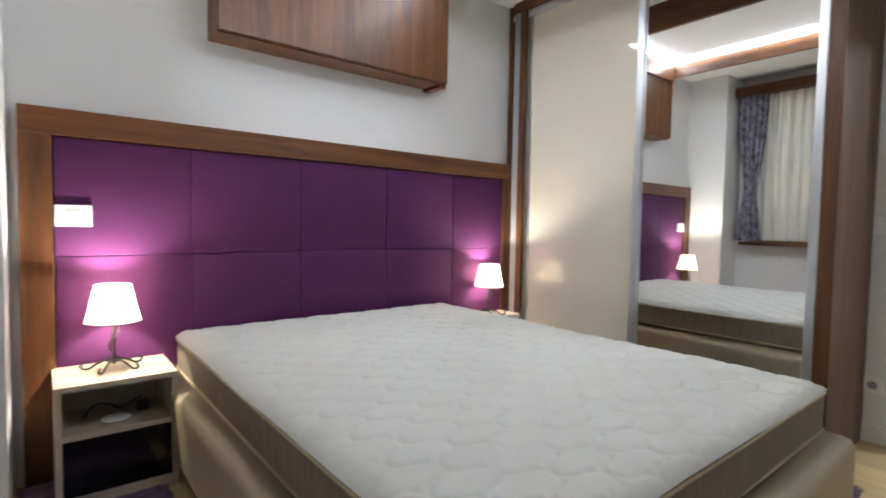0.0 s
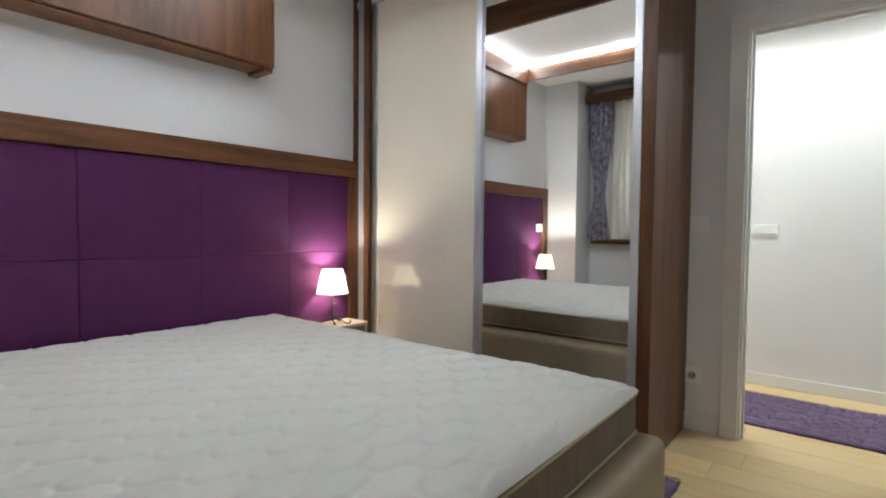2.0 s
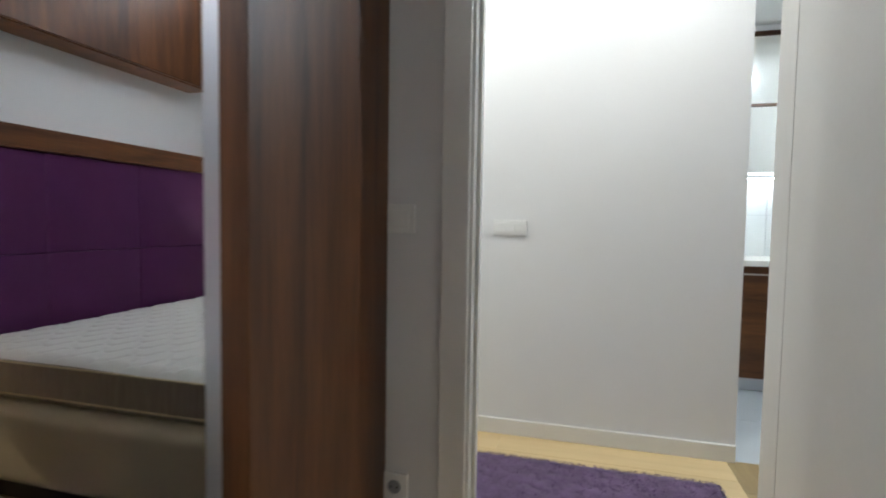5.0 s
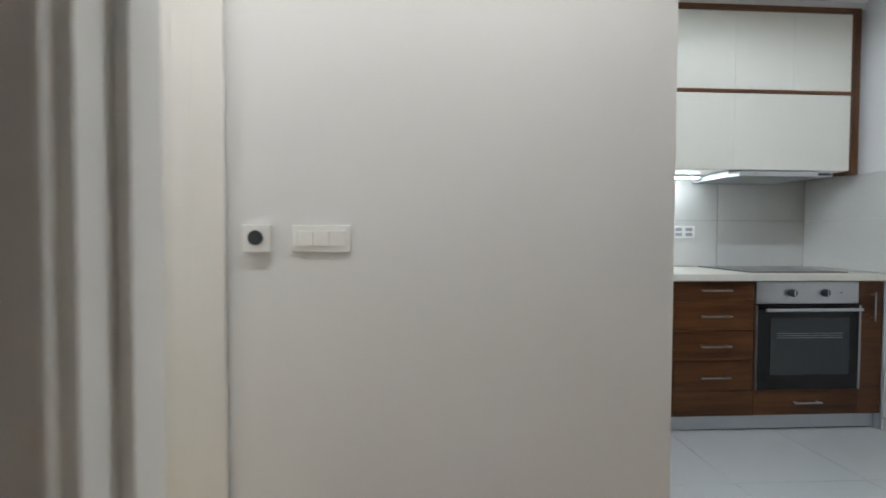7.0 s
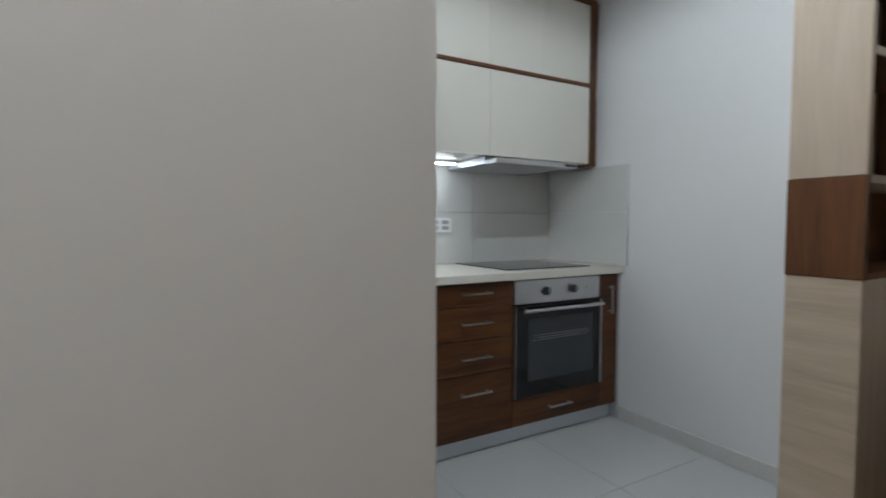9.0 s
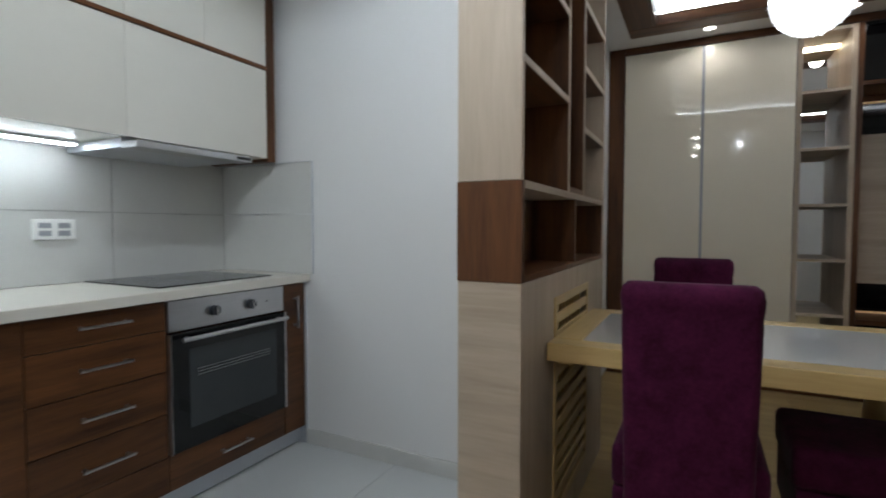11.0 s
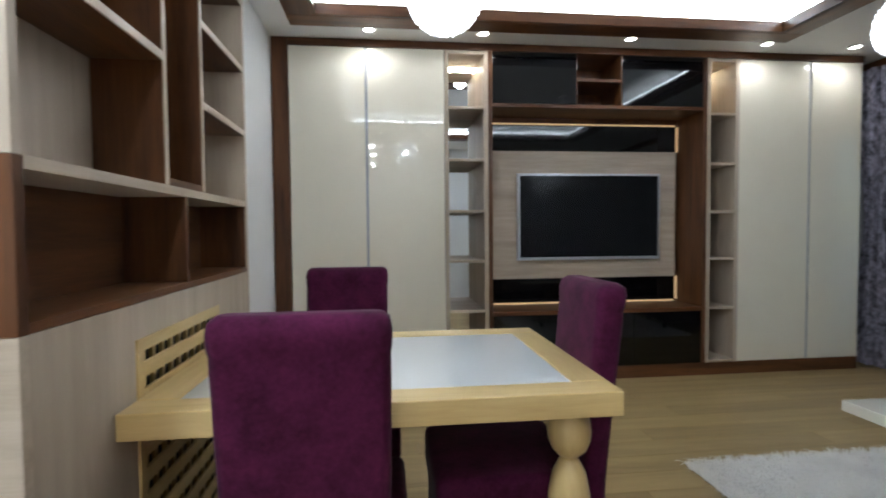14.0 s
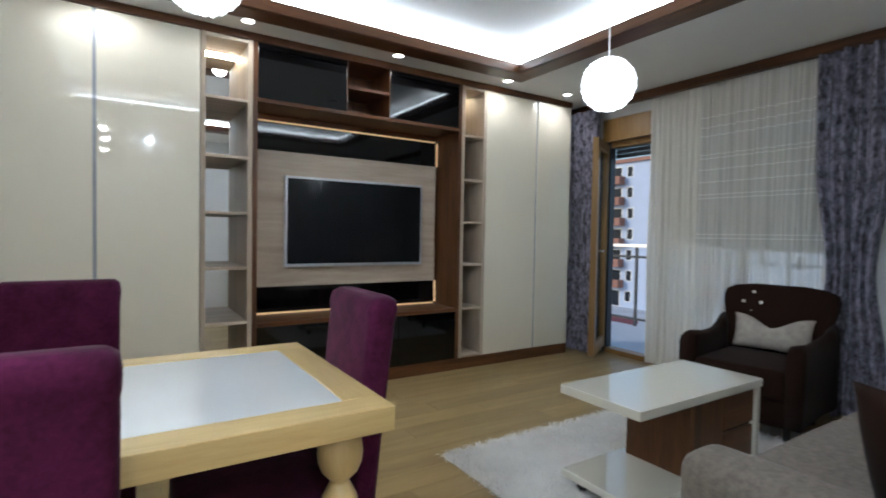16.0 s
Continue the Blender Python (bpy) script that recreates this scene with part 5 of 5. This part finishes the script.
# ---- armchair and sofa ----
def armchair():
    """Faces +y locally."""
    e = thing("armchair", 0, 0, 0, "dark brown winged armchair by the window", "armchair")
    part("seat", box(-0.27, 0.27, -0.24, 0.36, 0.26, 0.44, 0.035, 4), M["brownfab"], e, smooth=True)
    part("base", box(-0.33, 0.33, -0.30, 0.33, 0.10, 0.265, 0.015, 2), M["brownfab"], e, smooth=True)
    rows = []
    for z, w, t, yy in ((0.26, 0.62, 0.12, -0.30), (0.45, 0.64, 0.13, -0.33), (0.62, 0.70, 0.12, -0.36), (0.74, 0.75, 0.10, -0.39), (0.80, 0.76, 0.09, -0.41)):
        rows.append(ring(0, yy, z, w, t, t * 0.45, "z"))
    for dz, w in ((0.84, 0.73), (0.87, 0.60), (0.885, 0.36)):
        rows.append(ring(0, -0.415, dz, w, 0.07, 0.03, "z"))
    part("backrest", rings_mesh(rows), M["brownfab"], e, smooth=True)
    for s_ in (-1, 1):
        rows = []
        for y, top, w in ((-0.34, 0.66, 0.07), (-0.26, 0.61, 0.08), (-0.10, 0.58, 0.085), (0.10, 0.575, 0.09), (0.30, 0.60, 0.095), (0.37, 0.58, 0.085)):
            out = 0.35 + 0.04 * (1 if y < -0.2 else 0.4)
            rows.append([(s_ * (out - w / 2) + a * w / 2, y, z) for a, z in ((-1, 0.12), (1, 0.12), (1.15, top - 0.06), (0.9, top - 0.015), (0.3, top), (-0.4, top), (-1, top - 0.03), (-1.1, top - 0.08))])
        part("arm", rings_mesh(rows), M["brownfab"], e, smooth=True)
    for bx_, bz in ((0.10, 0.755), (0.16, 0.685), (0.16, 0.825), (0.22, 0.755)):
        part("stud", rod((bx_, -0.41, bz), (bx_, -0.325 - 0.55 * max(0.0, bz - 0.74), bz + 0.004), 0.011, 12), M["plastic"], e, "pale button")
    for lx in (-0.27, 0.27):
        for ly in (-0.26, 0.28):
            part("leg", rod((lx, ly, 0), (lx, ly, 0.10), 0.022), M["iron"], e)
    return e


ac = armchair()
ac.matrix_basis = pose(1.19, -3.165, 0, 0, 0, -82) @ Matrix.Diagonal((0.89, 0.95, 0.95, 1))


def cushion(w, h, t, notch=0.0):
    """A plump cushion in its own x-z plane."""
    bm = bmesh.new()
    n = 18
    front, rear = [], []
    for j in range(n + 1):
        for i in range(n + 1):
            u, v = 2 * i / n - 1, 2 * j / n - 1
            f = max(0.0, (1 - u * u) * (1 - v * v)) ** 0.45
            pinch = 1 - 0.08 * (1 - abs(u)) * v * v
            zz = h / 2 * v * pinch - (notch * math.exp(-(u / 0.45) ** 2) if v > 0 else 0) * max(v, 0)
            front.append(bm.verts.new((w / 2 * u * (1 - 0.06 * (1 - v * v)), t / 2 * f, zz)))
            rear.append(bm.verts.new((w / 2 * u * (1 - 0.06 * (1 - v * v)), -t / 2 * f, zz)))
    for j in range(n):
        for i in range(n):
            a = j * (n + 1) + i
            bm.faces.new((front[a], front[a + 1], front[a + n + 2], front[a + n + 1]))
            bm.faces.new((rear[a + n + 1], rear[a + n + 2], rear[a + 1], rear[a]))
    bmesh.ops.remove_doubles(bm, verts=bm.verts[:], dist=0.0004)
    return bm


cu = solid("cushion", cushion(0.46, 0.23, 0.12, 0.075), M["palefab"], "pale grey bone-shaped cushion on the armchair", "cushion", smooth=True, base=(0, 0, -0.12))
cu.matrix_basis = pose(1.19, -3.15, 0, 0, 0, -82) @ pose(0.0, -0.18, 0.422, 14, 0, 0)

so = thing("sofa", 2.2, -1.95, 0, "warm grey chenille sofa with dark brown back", "sofa")
part("base", box(1.0, 3.22, -2.40, -1.45, 0.06, 0.26, 0.02, 2), M["brownfab"], so, smooth=True)
for a, b in ((1.16, 2.08), (2.085, 3.0)):
    part("seat_cushion", box(a, b, -2.44, -1.70, 0.262, 0.43, 0.05, 4), M["greyfab"], so, smooth=True)
    part("back_cushion", box(a, b, -1.78, -1.55, 0.432, 0.80, 0.07, 4), M["brownfab"], so, smooth=True)
part("backrest", box(1.0, 3.22, -1.60, -1.42, 0.262, 0.76, 0.05, 4), M["brownfab"], so, smooth=True)
for a, b in ((3.002, 3.20), (0.98, 1.158)):
    part("arm", box(a, b, -2.44, -1.61, 0.262, 0.535, 0.07, 5), M["greyfab"], so, smooth=True)
for fx in (1.1, 3.1):
    for fy in (-2.33, -1.52):
        part("foot", rod((fx, fy, 0), (fx, fy, 0.06), 0.025), M["iron"], so)

cs = solid("cushion", cushion(0.42, 0.36, 0.17), M["brownfab"], "plump dark brown cushion leaning on the sofa arm", "cushion", smooth=True, base=(0, 0, -0.18))
cs.matrix_basis = pose(2.86, -1.90, 0.425, 0, 0, 0) @ pose(0, 0, 0, 0, 0, 70) @ pose(0, 0, 0, 16, 0, 0)

# ---- balcony side: frames, shutter, curtains ----
pm = solid("curtain_rail_board", box(0.612, 0.667, -5.44, -1.2, 2.375, CL - 0.002, 0.003), M["walnut_y"], "walnut board hiding the curtain rail", "curtain rail")
bw = structure("window_2", join(box(0.40, 0.47, -4.38, -4.30, 0, 2.07), box(0.40, 0.47, -3.0, -2.95, 0, 2.30), box(0.40, 0.47, -4.92, -2.95, 2.03, 2.08),
    box(0.40, 0.47, -4.30, -3.0, 0.0, 0.10), box(0.40, 0.47, -3.68, -3.62, 0.10, 2.03)), M["goldwood"], "brown wooden balcony window and door frame", "window")
part("jamb", box(0.40, 0.47, -4.97, -4.92, 0, 2.30), M["darkmetal"], bw, "dark grey door jamb")
part("shutter_box", box(0.395, 0.54, -4.97, -2.95, 2.082, 2.299, 0.003), M["goldwood"], bw, "golden wood shutter box")
part("threshold", box(0.38, 0.50, -4.92, -4.38, 0.0, 0.05, 0.003), M["goldwood"], bw)
for k in range(3):
    part("shutter_slat", box(0.385, 0.397, -4.92, -2.97, 2.02 - k * 0.045, 2.062 - k * 0.045, 0.003), M["darkmetal"], bw, "grey roller shutter slat")
for k in range(19):
    part("shutter_slat", box(0.385, 0.397, -4.30, -2.97, 1.882 - k * 0.045, 1.9268 - k * 0.045, 0.0015, 1), M["shutter"], bw, "brown roller shutter slat")
for a, b in ((-4.298, -3.682), (-3.618, -3.002)):
    p = part("pane", box(0.43, 0.436, a, b, 0.102, 2.028), M["glass"], bw)
    p.visible_shadow = False
# the balcony door leaf, swung in
lf = thing("balcony_door", 0.72, -4.93, 0.02, "brown framed glass balcony door standing open", "door")
LM = Matrix.Translation((0.485, -4.965, 0)) @ Matrix.Rotation(radians(30), 4, "Z")
for nm, bm, mt in (("stile", box(0, 0.075, -0.028, 0.028, 0.06, 2.05, 0.003), "goldwood"), ("stile", box(0.475, 0.55, -0.028, 0.028, 0.06, 2.05, 0.003), "goldwood"),
                   ("rail", box(0.0755, 0.4745, -0.028, 0.028, 0.06, 0.17, 0.003), "goldwood"), ("rail", box(0.0755, 0.4745, -0.028, 0.028, 1.97, 2.05, 0.003), "goldwood"), ("pane", box(0.076, 0.474, -0.004, 0.004, 0.171, 1.969), "glass")):
    bm.transform(LM)
    o = part(nm, bm, M[mt], lf)
    if nm == "pane":
        o.visible_shadow = False
h_ = join(rod((0.51, 0.028, 1.02), (0.51, 0.065, 1.02), 0.008), rod((0.51, 0.064, 1.02), (0.40, 0.064, 1.02), 0.008))
h_.transform(LM)
part("handle", h_, M["chrome"], lf, "steel lever handle")

drape("long_curtain", 0.715, -5.232, -4.885, 0.02, 2.374, 6, 0.04, M["damask"], "grey violet patterned long curtain gathered beside the wall unit", (1.15, 0.60, 0.5, 0.03), group="living room curtains")
drape("long_curtain", 0.66, -3.10, -2.66, 0.02, 2.374, 6, 0.035, M["damask"], "grey violet patterned long curtain drawn in at the middle", (0.95, 0.55, 0.45, 0.0), group="living room curtains")
drape("sheer_curtain", 0.572, -4.40, -3.93, 0.03, 2.40, 9, 0.018, M["sheer"], "gathered ivory sheer curtain beside the balcony door", group="living room curtains")
drape("sheer_curtain", 0.572, -3.95, -3.02, 0.03, 2.40, 13, 0.022, M["sheer_thin"], "thin ivory sheer curtain with woven bands, nearly floor length", bands=(2.12, 2.04, 1.97, 1.82, 1.79, 1.70, 1.60, 1.50, 1.47, 1.18, 1.15), group="living room curtains")

# ---- outside ----
structure("ground", box(-300, 60, -300, 300, -9.3, -9.0), M["asphalt"], "pale paved courtyard far below", "ground")
structure("balcony_floor", box(-1.2, 0.38, -6.5, -1.5, -0.15, -0.02), M["balcony"], "pale tiled balcony floor", "floor")
structure("paved_circle", lathe([(5.6, 0), (5.6, 0.03), (0.0, 0.035)], -44.2, -44.0, -8.998, 48), M["redmat"], "dull red round paving in the courtyard", "paving")
rl = thing("balcony_railing", -1.15, -4.0, -0.02, "dark metal balcony railing with a flat handrail", "railing")
part("handrail", box(-1.18, -1.12, -6.5, -1.5, 1.02, 1.06, 0.004), M["alu"], rl)
part("rail", box(-1.16, -1.14, -6.5, -1.5, 0.88, 0.91), M["darkmetal"], rl)
part("rail", box(-1.16, -1.14, -6.5, -1.5, 0.06, 0.09), M["darkmetal"], rl)
for k in range(9):
    part("post", box(-1.165, -1.135, -6.4 + k * 0.6, -6.37 + k * 0.6, -0.02, 1.02), M["darkmetal"], rl)


def apartment_house(x, y, w, d, storeys, label, seed):
    rnd = random.Random(seed)
    z0 = -9.0
    h = storeys * 3.0
    e = thing("apartment_building", x, y, z0, label, "building", "houses across the street")
    part("wall", box(x - d, x, y - w / 2, y + w / 2, z0, z0 + h), M["facade"], e)
    part("roof", box(x - d - 0.4, x + 0.4, y - w / 2 - 0.4, y + w / 2 + 0.4, z0 + h, z0 + h + 0.5), M["terracotta"], e)
    for s_ in range(storeys):
        zz = z0 + s_ * 3.0
        yy, k = y - w / 2 + 1.7 + rnd.uniform(0, 0.3), 0
        while yy < y + w / 2 - 1.2:
            tall = k % 4 == 0
            hw, zl = (0.9, 0.1) if tall else (0.42, 0.95)
            wn_ = part("window", box(x - 0.05, x + 0.03, yy - hw, yy + hw, zz + zl, zz + 2.35), M["winglass"], e)
            part("surround", box(x - 0.04, x + 0.02, yy - hw - 0.12, yy + hw + 0.12, zz + zl - 0.1, zz + 2.47), M["plastic"], wn_, "white window surround")
            if tall and s_ > 0:
                part("balcony", join(box(x + 0.031, x + 1.3, yy - 1.5, yy + 1.5, zz - 0.15, zz), box(x + 1.2, x + 1.3, yy - 1.5, yy + 1.5, zz, zz + 1.0), box(x + 0.031, x + 1.2, yy - 1.5, yy - 1.4, zz, zz + 1.0), box(x + 0.031, x + 1.2, yy + 1.4, yy + 1.5, zz, zz + 1.0)), M["terracotta"], e, "terracotta balcony parapet")
            yy += 2.35 if tall else 3.9
            k += 1
    return e


apartment_house(-57, -35.4, 34, 14, 7, "pale blue-white apartment building with terracotta balconies", 3)
apartment_house(-66, 4, 30, 14, 6, "pale apartment building with terracotta balconies across the street", 4)



# ---- floor pieces ----
def planks(parent, x0, x1, y0, y1, width, length, along, mat, seed):
    """Laid boards with fine gaps, each an object on a shared mesh of its length."""
    rnd = random.Random(seed)
    cache = {}
    u0, u1, v0, v1 = (x0, x1, y0, y1) if along == "x" else (y0, y1, x0, x1)
    rows = int(math.ceil((v1 - v0) / width))
    for r in range(rows):
        va, vb = v0 + r * width, min(v0 + (r + 1) * width, v1)
        u = u0 - rnd.uniform(0, length * 0.9)
        while u < u1:
            a, b = max(u, u0), min(u + length, u1)
            u += length
            if b - a < 0.03:
                continue
            key = (round(b - a, 3), round(vb - va, 3))
            if key not in cache:
                l, w = key
                bm = box(0.0006, l - 0.0006, 0.0006, w - 0.0006, -0.006, 0.0, 0.0008, 1) if along == "x" else box(0.0006, w - 0.0006, 0.0006, l - 0.0006, -0.006, 0.0, 0.0008, 1)
                cache[key] = mesh_of("plank", bm, mat)
            o = new("plank", cache[key])
            o.location = (a, va, rnd.uniform(-0.0002, 0)) if along == "x" else (va, a, rnd.uniform(-0.0002, 0))
            o.parent = parent


planks(floor_bed, 0.42, 5.37, -1.16, 2.07, 0.19, 1.28, "y", M["laminate"], 11)
planks(floor_living, 0.50, 5.45, -5.45, -1.16, 0.16, 1.25, "x", M["parquet"], 12)
for x0_, x1_ in ((5.372, 5.953), (5.953, 6.563), (6.563, 7.10)):
    tile_mesh = mesh_of("tile", box(0.001, x1_ - x0_ - 0.001, 0.001, 0.611, -0.005, 0.0, 0.001, 1), M["tile"])
    for j in range(3):
        o = new("tile", tile_mesh)
        o.location = (x0_, -3.03 + j * 0.612, 0)
        o.parent = floor_kitchen
